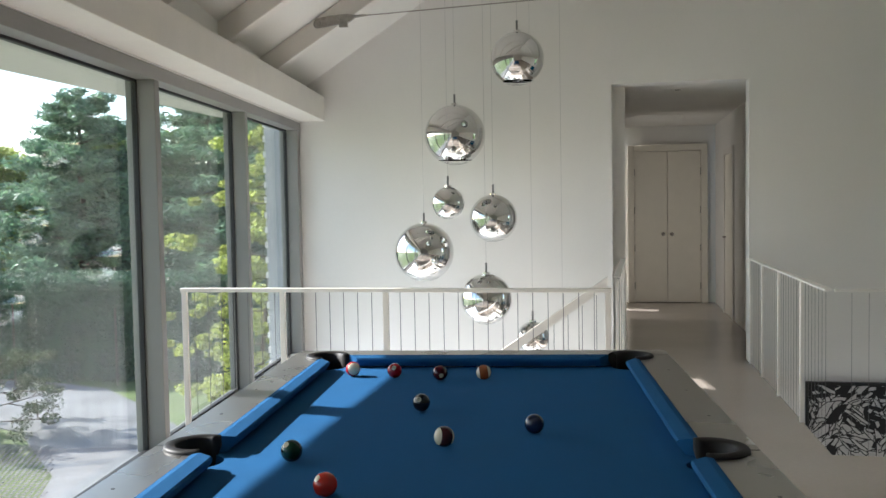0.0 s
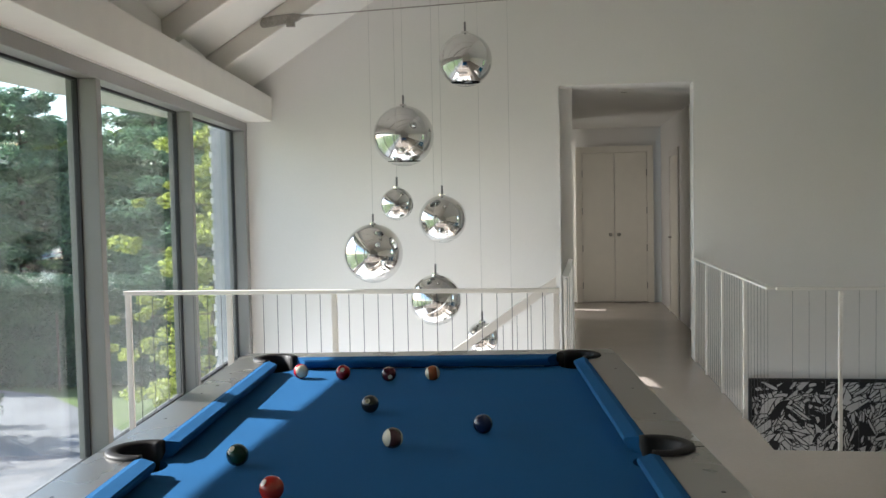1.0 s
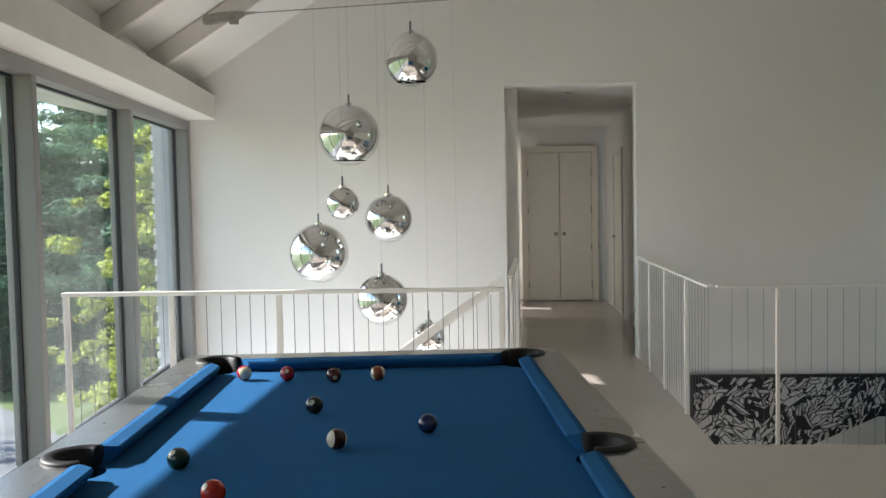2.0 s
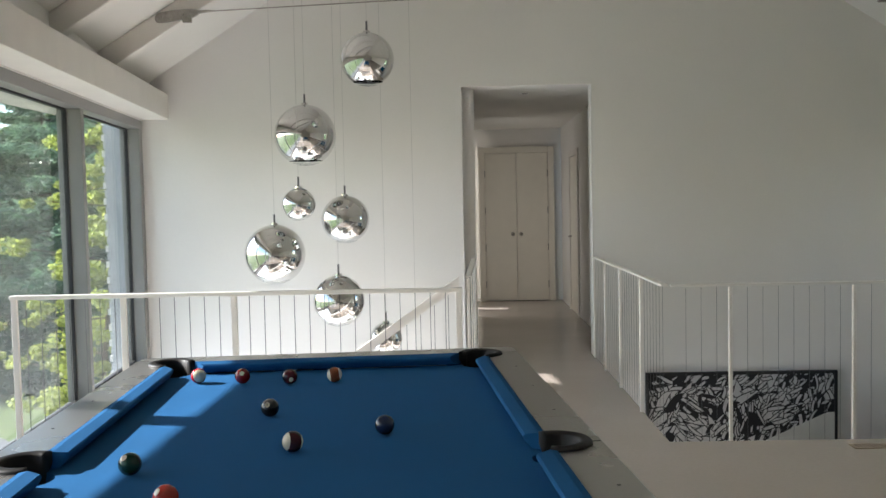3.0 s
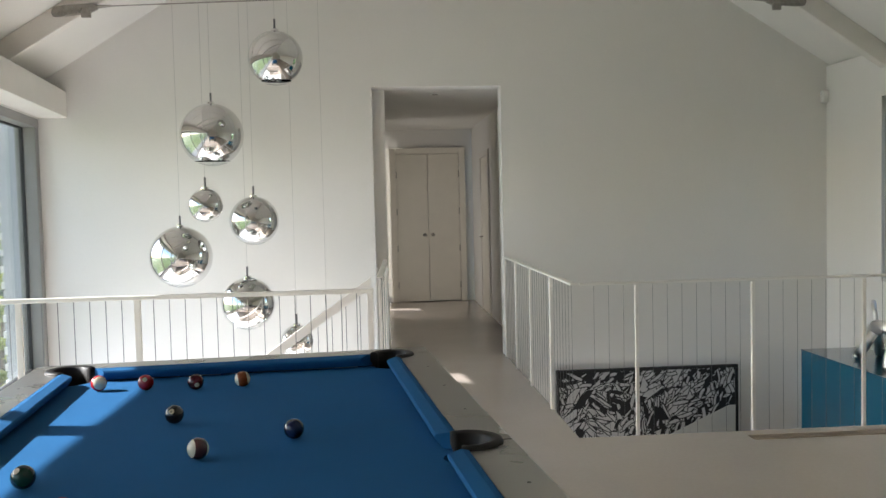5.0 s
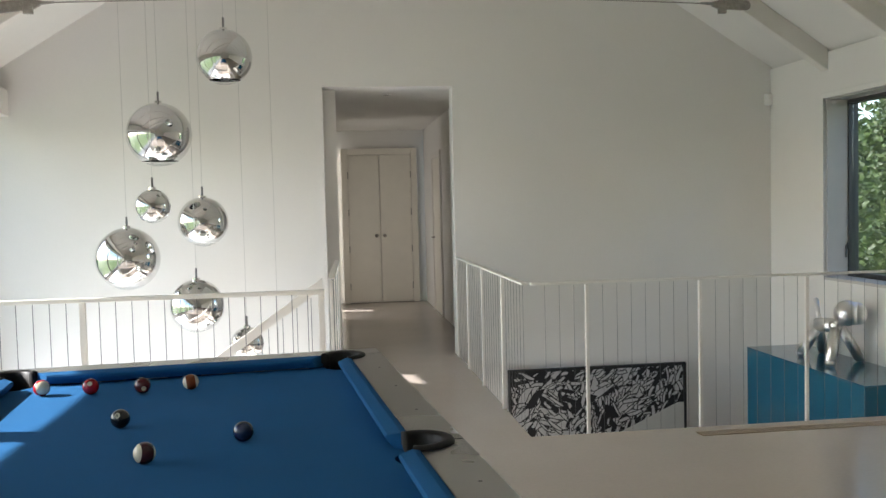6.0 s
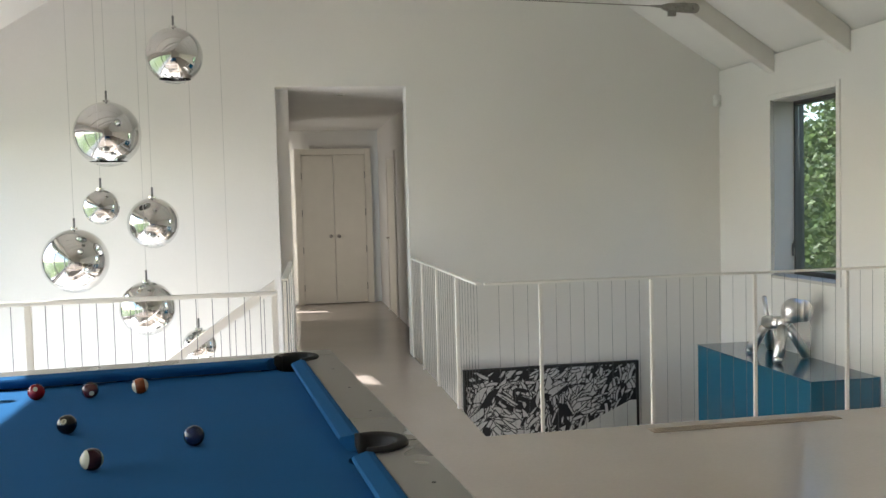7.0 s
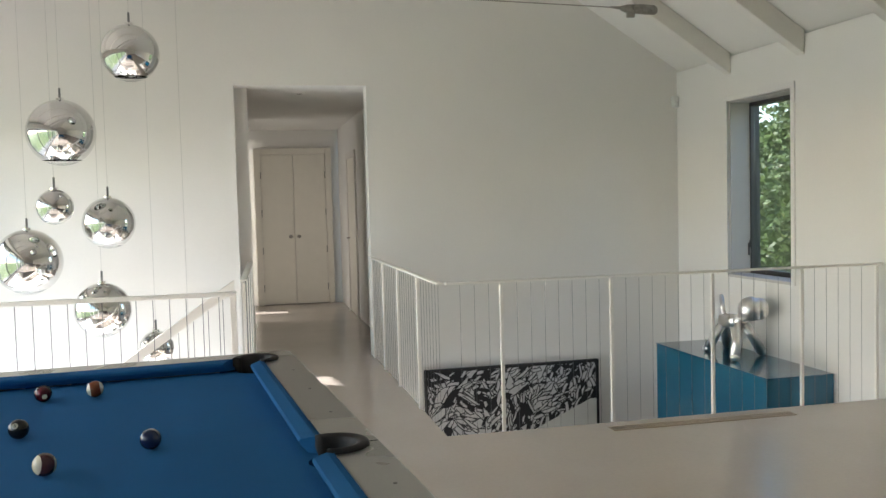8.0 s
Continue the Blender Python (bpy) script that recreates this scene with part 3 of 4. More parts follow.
for sx in (-1, 1):
    for sy in (-1, 1):
        part("leg", boxes((sx * 0.62 - 0.08, sy * 1.3 - 0.08, 0, sx * 0.62 + 0.08, sy * 1.3 + 0.08, 0.52), bevel=0.01), APRON, table)

# ---- pool balls ----
R = 0.0285


def gloss(name, base):
    return material(name, [c * 0.75 for c in base], 0.15, vary=0.03, scale=40, spec=0.4, coat=0.2)


IVORY = gloss("ivory_resin", (0.74, 0.68, 0.52))
BLACK = gloss("black_resin", (0.015, 0.015, 0.018))
INK = material("black_ink", (0.02, 0.02, 0.02), 0.4)


def dome(n, ang, r):
    """A round cap on a ball, ang degrees wide from its axis n."""
    bm = bmesh.new()
    n = Vector(n).normalized()
    q = n.to_track_quat("Z", "Y").to_matrix()
    rings = []
    for i in range(1, 5):
        t = radians(ang) * i / 4
        rings.append([bm.verts.new(q @ Vector((math.sin(t) * math.cos(p), math.sin(t) * math.sin(p), math.cos(t))) * r) for p in (2 * math.pi * k / 24 for k in range(24))])
    top = bm.verts.new(n * r)
    for k in range(24):
        bm.faces.new((top, rings[0][k], rings[0][(k + 1) % 24]))
        for i in range(3):
            bm.faces.new((rings[i][k], rings[i + 1][k], rings[i + 1][(k + 1) % 24], rings[i][(k + 1) % 24]))
    return bm


def band(axis, ang, r):
    """A broad stripe round a ball: all within ang degrees of the equator to the axis."""
    bm = bmesh.new()
    q = Vector(axis).normalized().to_track_quat("Z", "Y").to_matrix()
    rows = []
    for i in range(9):
        t = radians(-ang + 2 * ang * i / 8)
        rows.append([bm.verts.new(q @ Vector((math.cos(t) * math.cos(p), math.cos(t) * math.sin(p), math.sin(t))) * r) for p in (2 * math.pi * k / 36 for k in range(36))])
    for i in range(8):
        for k in range(36):
            bm.faces.new((rows[i][k], rows[i][(k + 1) % 36], rows[i + 1][(k + 1) % 36], rows[i + 1][k]))
    return bm


def pool_ball(x, y, label, colour, spot, stripe=None, digit=None):
    b = thing("pool_ball", label, "pool ball", "balls on the pool table", at=pose(x, y, BED + R + 0.0005))
    solid = IVORY if stripe else colour
    bm = bmesh.new()
    ball(bm, (0, 0, 0), R, 36, 22)
    part("shell", bm, solid, b, "", True)
    if stripe:
        part("stripe", band(stripe, 34, R + 0.0002), colour, b, "coloured stripe", True)
    if spot:
        part("spot", dome(spot, 17, R + 0.0004), IVORY, b, "pale number spot", True)
        n = Vector(spot).normalized()
        if digit:
            cu = bpy.data.curves.new("number", "FONT")
            cu.body, cu.size, cu.align_x, cu.align_y, cu.extrude = digit, 0.014, "CENTER", "CENTER", 0.0006
            cu.materials.append(INK)
            t = new("number", cu)
            t.parent = b
            t.matrix_basis = Matrix.Translation(n * (R + 0.0002)) @ n.to_track_quat("Z", "Y").to_matrix().to_4x4()
    return b


pool_ball(-0.244, 2.389, "black pool ball marked with an 8", BLACK, (-0.12, -0.82, 0.5), digit="8")
pool_ball(-0.117, 2.926, "white pool ball with an orange brown stripe", gloss("orange_brown_resin", (0.26, 0.07, 0.025)), None, (0.95, 0.2, 0.12))
pool_ball(-0.465, 1.788, "dark green pool ball", gloss("dark_green_resin", (0.008, 0.05, 0.026)), (-0.3, -0.6, 0.7))
pool_ball(-0.0926, 1.978, "cream pool ball with a dark maroon stripe", gloss("dark_maroon_resin", (0.06, 0.015, 0.02)), None, (-0.82, -0.52, 0.15))
pool_ball(0.142, 2.148, "navy blue pool ball", gloss("navy_resin", (0.01, 0.022, 0.075)), (-0.2, 0.5, -0.3))
pool_ball(-0.639, 2.945, "cream pool ball with a red stripe", gloss("red_stripe_resin", (0.45, 0.02, 0.03)), None, (0.47, -0.86, 0.18))
pool_ball(-0.466, 2.927, "red pool ball lit by the sun", gloss("red_resin", (0.36, 0.012, 0.022)), (0.1, -0.8, 0.5))
pool_ball(-0.281, 2.90, "dark maroon pool ball", gloss("maroon_resin", (0.08, 0.01, 0.018)), (0.3, -0.8, -0.2))
pool_ball(-0.287, 1.527, "orange red pool ball", gloss("orange_red_resin", (0.55, 0.03, 0.02)), (-0.45, -0.55, 0.6))

# ---- hanging mirror lamps ----
def pendant(x, y, z, d, cable_dx=0.0):
    size = "large" if d > 0.45 else "small" if d < 0.3 else "medium sized"
    lamp = thing("pendant_lamp", size + " mirrored glass globe lamp hanging on a thin cable", "pendant lamp", "hanging globe lamps", at=pose(x, y, z))
    r = d / 2
    bm = bmesh.new()
    # the mirrored part of the globe ends a little above its foot
    ball(bm, (0, 0, 0), r, 48, 32)
    bmesh.ops.delete(bm, geom=[v for v in bm.verts if v.co.z < -0.87 * r], context="VERTS")
    part("globe", bm, MIRROR, lamp, "mirrored glass globe", True)
    bm = bmesh.new()
    ball(bm, (0, 0, 0), r * 0.995, 48, 32)
    bmesh.ops.delete(bm, geom=[v for v in bm.verts if v.co.z > -0.83 * r], context="VERTS")
    foot = part("clear_foot", bm, CLEAR, lamp, "clear glass foot of the globe", True)
    part("stem", rods(((0, 0, r - 0.01), (0, 0, r + 0.085), 0.008)), ROD, lamp)
    part("cap", rods(((0, 0, r - 0.008), (0, 0, r + 0.012), 0.028), seg=20), CHROME, lamp)
    part("cable", rods(((0, 0, r + 0.08), (0, 0, roof_z(x) - z), 0.0018), seg=6), CABLE, lamp)
    return lamp


for row in ((-0.316, 6.311, 2.556, 0.40), (-0.898, 6.882, 2.048, 0.50), (-0.874, 6.381, 1.486, 0.25), (-0.606, 7.02, 1.353, 0.40), (-1.196, 6.983, 1.074, 0.50), (-0.599, 6.479, 0.729, 0.40), (-0.245, 6.55, 0.42, 0.25), (-0.02, 6.7, -0.6, 0.40)):
    pendant(*row)

# ---- tie rod under the rafters ----
tie = thing("tie_rod", "thin steel tie rod with flat end brackets between two rafters", "tie rod")
def tie_end(x):
    """The south face of the northmost rafter at x."""
    return RAFTER_Y[0] + SKEW * (x - RIDGE_X) - 0.052


WEST_END, EAST_END, MIDDLE = Vector((-1.66, tie_end(-1.66) - 0.012, 3.005)), Vector((3.66, tie_end(3.66) - 0.012, 3.08)), Vector((1.15, tie_end(1.15) - 0.012, 3.125))
part("cable", rods((WEST_END, MIDDLE, 0.005), (MIDDLE, EAST_END, 0.005), seg=8), BRONZE, tie)
part("hanger", rods((MIDDLE, MIDDLE + Vector((0, 0, RIDGE_Z - 0.2 - MIDDLE.z)), 0.005), seg=8), BRONZE, tie)


def tie_bracket(end, q, droop):
    """A worn paddle of plate steel with a rounded end, a forked jaw and a turnbuckle towards the cable."""
    outline = [(0.0, -0.022), (0.05, -0.040), (0.24, -0.044)] + [(0.30 + 0.042 * math.cos(radians(g)), 0.042 * math.sin(radians(g))) for g in range(-75, 90, 15)] + [(0.20, 0.042), (0.06, 0.030), (0.0, 0.014)]
    bm = bmesh.new()
    face = bm.faces.new([bm.verts.new((u, 0, w - droop * u)) for u, w in outline])
    g = bmesh.ops.extrude_face_region(bm, geom=[face])
    bmesh.ops.translate(bm, vec=(0, 0.024, 0), verts=[v for v in g["geom"] if isinstance(v, bmesh.types.BMVert)])
    bmesh.ops.recalc_face_normals(bm, faces=bm.faces)
    bmesh.ops.bevel(bm, geom=list(bm.edges), offset=0.003, segments=1, affect="EDGES")
    for u in (0.13, 0.29):
        rod(bm, (u, -0.012, -droop * u), (u, 0.03, -droop * u), 0.016, seg=12)
    box(bm, 0.05, -0.016, -0.085, 0.12, 0.016, -0.03, bevel=0.004)
    rod(bm, (-0.10, 0.012, 0.004), (0.02, 0.012, -0.002), 0.008, 0.016, seg=12)
    bmesh.ops.transform(bm, matrix=Matrix.Translation(end) @ Matrix.Diagonal((q, 1, 1, 1)), verts=bm.verts)
    bmesh.ops.recalc_face_normals(bm, faces=bm.faces)
    return bm


part("bracket", tie_bracket(WEST_END - Vector((0, 0.012, 0)), -1, 0.13), BRONZE, tie, "flat worn steel bracket")
part("bracket", tie_bracket(EAST_END - Vector((0, 0.012, 0)), 1, 0.04), BRONZE, tie, "flat worn steel bracket")

# ---- painting ----
painting = thing("painting", "black framed black and white abstract painting on the stair wall", "painting")
PX0, PX1, PZ0, PZ1 = 2.06, 3.835, -1.12, -0.158
fw = 0.025
part("frame", boxes((PX0, YN - 0.045, PZ0, PX0 + fw, YN - 0.002, PZ1), (PX1 - fw, YN - 0.045, PZ0, PX1, YN - 0.002, PZ1), (PX0 + fw, YN - 0.045, PZ1 - fw, PX1 - fw, YN - 0.002, PZ1), (PX0 + fw, YN - 0.045, PZ0, PX1 - fw, YN - 0.002, PZ0 + fw)), SEAL, painting, "thin black frame")
part("canvas", boxes((PX0 + fw, YN - 0.026, PZ0 + fw, PX1 - fw, YN - 0.004, PZ1 - fw)), material("black_canvas_paint", (0.014, 0.014, 0.017), 0.6, vary=0.3, scale=20), painting, "black painted ground")


def shard_outline(rnd, u, v, ang, length, width, bow):
    """A splinter of paint: a bowed bar with slanting, uneven ends."""
    spine = [-0.5, -0.17, 0.17, 0.5]
    ws = [width * rnd.uniform(0.65, 1.0), width * rnd.uniform(0.85, 1.15), width * rnd.uniform(0.8, 1.15), width * rnd.uniform(0.5, 1.0)]
    slant = rnd.uniform(-0.5, 0.5) * width
    pts = [(p * length + slant * (1 if abs(p) > 0.4 else 0), w / 2 + bow * (p * p - 0.1)) for p, w in zip(spine, ws)]
    pts += [(p * length - slant * (1 if abs(p) > 0.4 else 0), -w / 2 + bow * (p * p - 0.1)) for p, w in reversed(list(zip(spine, ws)))]
    c, n = math.cos(ang), math.sin(ang)
    return [(u + a * c - b * n, v + a * n + b * c) for a, b in pts]


def paint_strokes():
    """Pale splinters in drifts of one direction, each edged in black, laid over one another."""
    rnd = random.Random(77)
    ink, pale = bmesh.new(), bmesh.new()
    drifts = [(rnd.uniform(PX0, PX1), rnd.uniform(PZ0, PZ1), rnd.choice((0.7, 0.9, 0.5, 2.1, 1.4, 2.6, 0.75))) for _ in range(16)]
    lo_u, hi_u, lo_v, hi_v = PX0 + fw + 0.004, PX1 - fw - 0.004, PZ0 + fw + 0.004, PZ1 - fw - 0.004
    for i in range(900):
        u, v = rnd.uniform(lo_u, hi_u), rnd.uniform(lo_v, hi_v)
        ang = min(drifts, key=lambda d: math.hypot(d[0] - u, d[1] - v))[2] + rnd.gauss(0, 0.5)
        large = rnd.random() < 0.16
        length, width = (rnd.uniform(0.16, 0.26), rnd.uniform(0.05, 0.085)) if large else (rnd.uniform(0.05, 0.16), rnd.uniform(0.014, 0.034))
        bow, seed = rnd.uniform(-0.4, 0.4) * length, rnd.random()
        dark = rnd.random() < 0.2
        for k, (bm, grow) in enumerate(((ink, 0.017), (pale, 0.0))):
            if dark and k:
                continue
            y = YN - 0.0262 - (2 * i + k) * 4e-6
            pts = shard_outline(random.Random(seed), u, v, ang, length + grow, width + grow, bow)
            bm.faces.new([bm.verts.new((min(max(a, lo_u), hi_u), y, min(max(b, lo_v), hi_v))) for a, b in pts])
    return ink, pale


ink, pale = paint_strokes()
part("ink_layer", ink, material("black_stroke_paint", (0.012, 0.012, 0.014), 0.6), painting, "black brush strokes")
part("paint_layer", pale, material("pale_stroke_paint", (0.55, 0.545, 0.54), 0.6, vary=0.1, scale=15), painting, "pale grey brush strokes")

bm = bmesh.new()
q = [(PX1 - 0.78, -0.86), (PX1 - fw, -0.86), (PX1 - fw, -0.55), (PX1 - 0.09, -0.55)]
fs = [[bm.verts.new((x, y, z)) for x, z in q] for y in (YN - 0.037, YN - 0.0345)]
bm.faces.new(fs[0])
bm.faces.new(list(reversed(fs[1])))
for i in range(4):
    bm.faces.new((fs[0][i], fs[1][i], fs[1][(i + 1) % 4], fs[0][(i + 1) % 4]))
bmesh.ops.recalc_face_normals(bm, faces=bm.faces)
part("pale_wedge", bm, material("pale_grey_paint", (0.60, 0.60, 0.57), 0.6), painting, "flat pale grey painted wedge")

# ---- teal plinth and metal dog ----
plinth = thing("plinth", "glossy teal blue box plinth beside the side window", "plinth")
BX0, BY0, BY1, BZ = 4.17, 5.50, 7.30, 0.075
part("body", boxes((BX0, BY0, -1.05, XE - 0.01, BY1, BZ - 0.012), bevel=0.004), BOXBLUE, plinth)
part("top", boxes((BX0 - 0.004, BY0 - 0.004, BZ - 0.010, XE - 0.008, BY1 + 0.004, BZ), bevel=0.003), BOXBLUE, plinth, "glossy teal top")

def dog_statue():
    """A toy-like dog of metal tubes: ball head with a blunt muzzle, straight splayed legs, upright tail."""
    bm = bmesh.new()
    rump, chest, head = Vector((4.485, 6.625, 0.355)), Vector((4.475, 6.37, 0.385)), Vector((4.52, 6.275, 0.492))
    rod(bm, rump, chest, 0.060, 0.055, seg=28)
    ball(bm, rump, 0.062, 28, 18)
    ball(bm, chest, 0.057, 28, 18)
    rod(bm, chest, head, 0.042, 0.048, seg=24)
    ball(bm, head, 0.104, 36, 24)
    muzzle = head + Vector((0.062, -0.052, 0.0))
    rod(bm, head, muzzle, 0.102, 0.09, seg=36)
    ball(bm, muzzle, 0.09, 36, 22, sx=0.72, sy=0.72)
    for top, foot in ((rump, (4.362, 6.70)), (chest, (4.335, 6.215)), (chest + Vector((0.03, 0, 0)), (4.675, 6.36)), (rump, (4.63, 6.83))):
        f = Vector((*foot, BZ + 0.034))
        rod(bm, top, f, 0.039, 0.043, seg=24)
        ball(bm, f, 0.043, 24, 14, sz=0.8)
        ball(bm, top, 0.044, 20, 12)
    tail = rump + Vector((-0.012, 0.035, 0.205))
    rod(bm, rump, tail, 0.019, 0.022, seg=18)
    ball(bm, tail, 0.022, 18, 12)
    return bm


SATIN = material("satin_aluminium", (0.84, 0.82, 0.80), 0.30, metal=1.0, vary=0.04)
tagged(mesh_object("dog_statue", dog_statue(), SATIN, True), "polished metal dog statue with tube legs on a teal plinth", "statue")

# ---- small fixtures ----
sensor = thing("alarm_sensor", "small white alarm sensor in the wall corner", "sensor")
bm = boxes((XE - 0.075, YN - 0.065, 2.335, XE - 0.005, YN - 0.003, 2.455), bevel=0.018)
part("housing", bm, PLASTIC, sensor)
bm = bmesh.new()
ball(bm, (XE - 0.045, YN - 0.063, 2.38), 0.022, 16, 10, sy=0.5)
part("lens", bm, PLASTIC, sensor, "", True)
grille = thing("floor_grille", "long narrow slotted grille let into the floor", "floor grille")
GX0, GX1, GY0, GY1 = 2.62, 3.90, 4.74, 4.84
part("frame", boxes((GX0, GY0, -0.01, GX1, GY0 + 0.008, 0.004), (GX0, GY1 - 0.008, -0.01, GX1, GY1, 0.004), (GX0, GY0 + 0.008, -0.01, GX0 + 0.008, GY1 - 0.008, 0.004), (GX1 - 0.008, GY0 + 0.008, -0.01, GX1, GY1 - 0.008, 0.004)), GRILLE, grille)
part("backing", boxes((GX0 + 0.008, GY0 + 0.008, -0.01, GX1 - 0.008, GY1 - 0.008, 0.001)), SEAL, grille)
for i in range(60):
    x = GX0 + 0.02 + i * (GX1 - GX0 - 0.04) / 59
    part("slat", boxes((x - 0.006, GY0 + 0.008, 0.001, x + 0.006, GY1 - 0.008, 0.004)), GRILLE, grille)

# ---- outside ----
GZ = -3.0
bm = bmesh.new()
bmesh.ops.create_grid(bm, x_segments=2, y_segments=2, size=1500, matrix=Matrix.Translation((0, 0, GZ - 0.03)))
structure("ground", bm, LAWN, "green lawn running to the horizon", "ground")
drive = [(-6.5, -30), (-6.6, 4), (-7.6, 10), (-9.0, 13.0), (-11.5, 15.6), (-14.5, 16.9), (-22, 17.5), (-22, 21.2), (-14.5, 20.6), (-12.2, 19.9), (-10.6, 18.5), (-8.6, 16.6), (-6.6, 13.5), (-4.6, 9), (-3.4, 4), (-3.2, -30)]
structure("road", prism(drive, GZ - 0.04, GZ), DRIVE, "pale grey gravel drive curving past the lawn", "drive")


def leaves(centres, count, spread, size, seed, flat=0.0, slim=1.0):
    """Loose small leaves round many twig ends."""
    rnd = random.Random(seed)
    verts, faces = [], []
    for _ in range(count):
        c, r = rnd.choice(centres)
        while True:
            p = Vector((rnd.uniform(-1, 1), rnd.uniform(-1, 1), rnd.uniform(-1, 1)))
            if p.length < 1:
                break
        c = Vector(c) + Vector((p.x * r * spread, p.y * r * spread, p.z * r * spread * (1 - flat)))
        a = Vector((rnd.gauss(0, 1), rnd.gauss(0, 1), rnd.gauss(0, 0.6))).normalized()
        b = a.cross(Vector((rnd.gauss(0, 1), rnd.gauss(0, 1), rnd.gauss(0, 1)))).normalized()
        l, w = size * rnd.uniform(0.7, 1.3), size * rnd.uniform(0.35, 0.6) * slim
        k = len(verts)
        verts += [c - a * l * 0.5, c + b * w * 0.5, c + a * l * 0.5, c - b * w * 0.5]
        faces.append((k, k + 1, k + 2, k + 3))
    me = bpy.data.meshes.new("crown")
    me.from_pydata([tuple(v) for v in verts], [], faces)
    return me


def tree(name, label, x, y, height, width, mat, seed, count=9000, leaf=0.09, trunk_r=0.12, base=0.25, limbs=16, droop=0.0, twig=0.11, gz=GZ):
    """A tapered trunk with limbs and twigs, and loose leaves round the twig ends."""
    rnd = random.Random(seed)
    t = thing(name, label, "tree", at=pose(x, y, gz))
    bm = bmesh.new()
    top = Vector((rnd.uniform(-0.2, 0.2), rnd.uniform(-0.2, 0.2), height * 0.92))
    rod(bm, (0, 0, -0.1), top * 0.5, trunk_r, trunk_r * 0.6, seg=9)
    rod(bm, top * 0.5, top, trunk_r * 0.6, trunk_r * 0.12, seg=8)
    ends = [((top.x, top.y, top.z), width * 0.14)]
    for i in range(limbs):
        f = base + (1 - base) * (i + 0.5) / limbs
        a = i * 2.399 + rnd.uniform(-0.4, 0.4)
        reach = width * 0.5 * (1 - abs(f - base - 0.2 * (1 - base)) / (1 - base)) * rnd.uniform(0.7, 1.15) * (1.15 - f * 0.5)
        s = top * f
        e = s + Vector((math.cos(a) * reach, math.sin(a) * reach, reach * (0.35 - droop) + rnd.uniform(-0.1, 0.2)))
        rod(bm, s, e, trunk_r * 0.32 * (1.1 - f * 0.6), 0.008, seg=6)
        for k in range(4):
            g = 0.45 + 0.18 * k
            q = s.lerp(e, g) + Vector((rnd.uniform(-1, 1), rnd.uniform(-1, 1), rnd.uniform(-0.5, 0.7))) * reach * 0.28
            rod(bm, s.lerp(e, g * 0.85), q, 0.014, 0.004, seg=5)
            ends.append((tuple(q), width * twig * rnd.uniform(0.6, 1.3)))
        ends.append((tuple(e), width * twig * 0.9))
    part("trunk", bm, BARK, t)
    me = leaves(ends, count, 1.0, leaf, seed + 1, 0.3)
    me.materials.append(mat)
    c = new("crown", me)
    c.parent = t
    return t


def conifer(label, x, y, height, width, seed, count=16000):
    """A pine: a straight trunk with tiers of boughs that carry dense needles."""
    rnd = random.Random(seed)
    t = thing("pine_tree", label, "tree", at=pose(x, y, GZ))
    bm = bmesh.new()
    rod(bm, (0, 0, -0.1), (0, 0, height), 0.22, 0.02, seg=9)
    ends = [((0, 0, height - 0.1), 0.25)]
    tiers = 15
    for i in range(tiers):
        f = 0.04 + 0.94 * i / tiers
        n = 8 if f < 0.7 else 5
        for k in range(n):
            a = k * 2 * math.pi / n + i * 0.7 + rnd.uniform(-0.3, 0.3)
            reach = width * 0.5 * (1 - f) ** 0.6 * rnd.uniform(0.65, 1.2)
            s = Vector((0, 0, height * f))
            e = s + Vector((math.cos(a) * reach, math.sin(a) * reach, reach * 0.12 + rnd.uniform(-0.2, 0.35)))
            rod(bm, s, e, 0.05 * (1.1 - f), 0.008, seg=5)
            for g in (0.35, 0.55, 0.75, 0.95):
                p = s.lerp(e, g)
                ends.append(((p.x, p.y, p.z), 0.22 + reach * 0.16 * rnd.uniform(0.6, 1.3)))
    part("trunk", bm, BARK, t)
    me = leaves(ends, int(count * 1.4), 1.0, 0.30, seed + 1, 0.55, 0.4)
    me.materials.append(LEAF_PINE)
    c = new("crown", me)
    c.parent = t
    return t


# clipped hedge behind the drive
def hedge(label, a, b, height, depth, seed, count, mat=LEAF_HEDGE, leaf=0.13):
    rnd = random.Random(seed)
    a, b = Vector((*a, GZ)), Vector((*b, GZ))
    d = (b - a).normalized()
    n = Vector((-d.y, d.x, 0))
    h = thing("hedge", label, "hedge")
    bm = bmesh.new()
    box(bm, 0, -depth / 2 + 0.15, 0, (b - a).length, depth / 2 - 0.15, height - 0.15)
    bmesh.ops.transform(bm, matrix=Matrix.Translation(a) @ Matrix(((d.x, n.x, 0, 0), (d.y, n.y, 0, 0), (0, 0, 1, 0), (0, 0, 0, 1))), verts=bm.verts)
    part("stems", bm, mat, h)
    L = (b - a).length
    c = []
    for _ in range(2600):
        u, v, z = rnd.uniform(0, L), rnd.choice((-0.5, -0.5, 0.5, rnd.uniform(-0.5, 0.5))) * depth, rnd.uniform(0, height)
        if abs(v) < depth * 0.49:
            z = height
        c.append((tuple(a + d * u + n * v + Vector((0, 0, z - 0.1))), 0.28))
    me = leaves(c, count, 1.0 if leaf < 0.2 else 2.6, leaf, seed, 0.2)
    me.materials.append(mat)
    ob = new("foliage", me)
    ob.parent = h
    return h


hedge("tall clipped dark green hedge behind the drive", (-27, 20.7), (1, 22.8), 2.75, 1.8, 5, 120000, leaf=0.10)
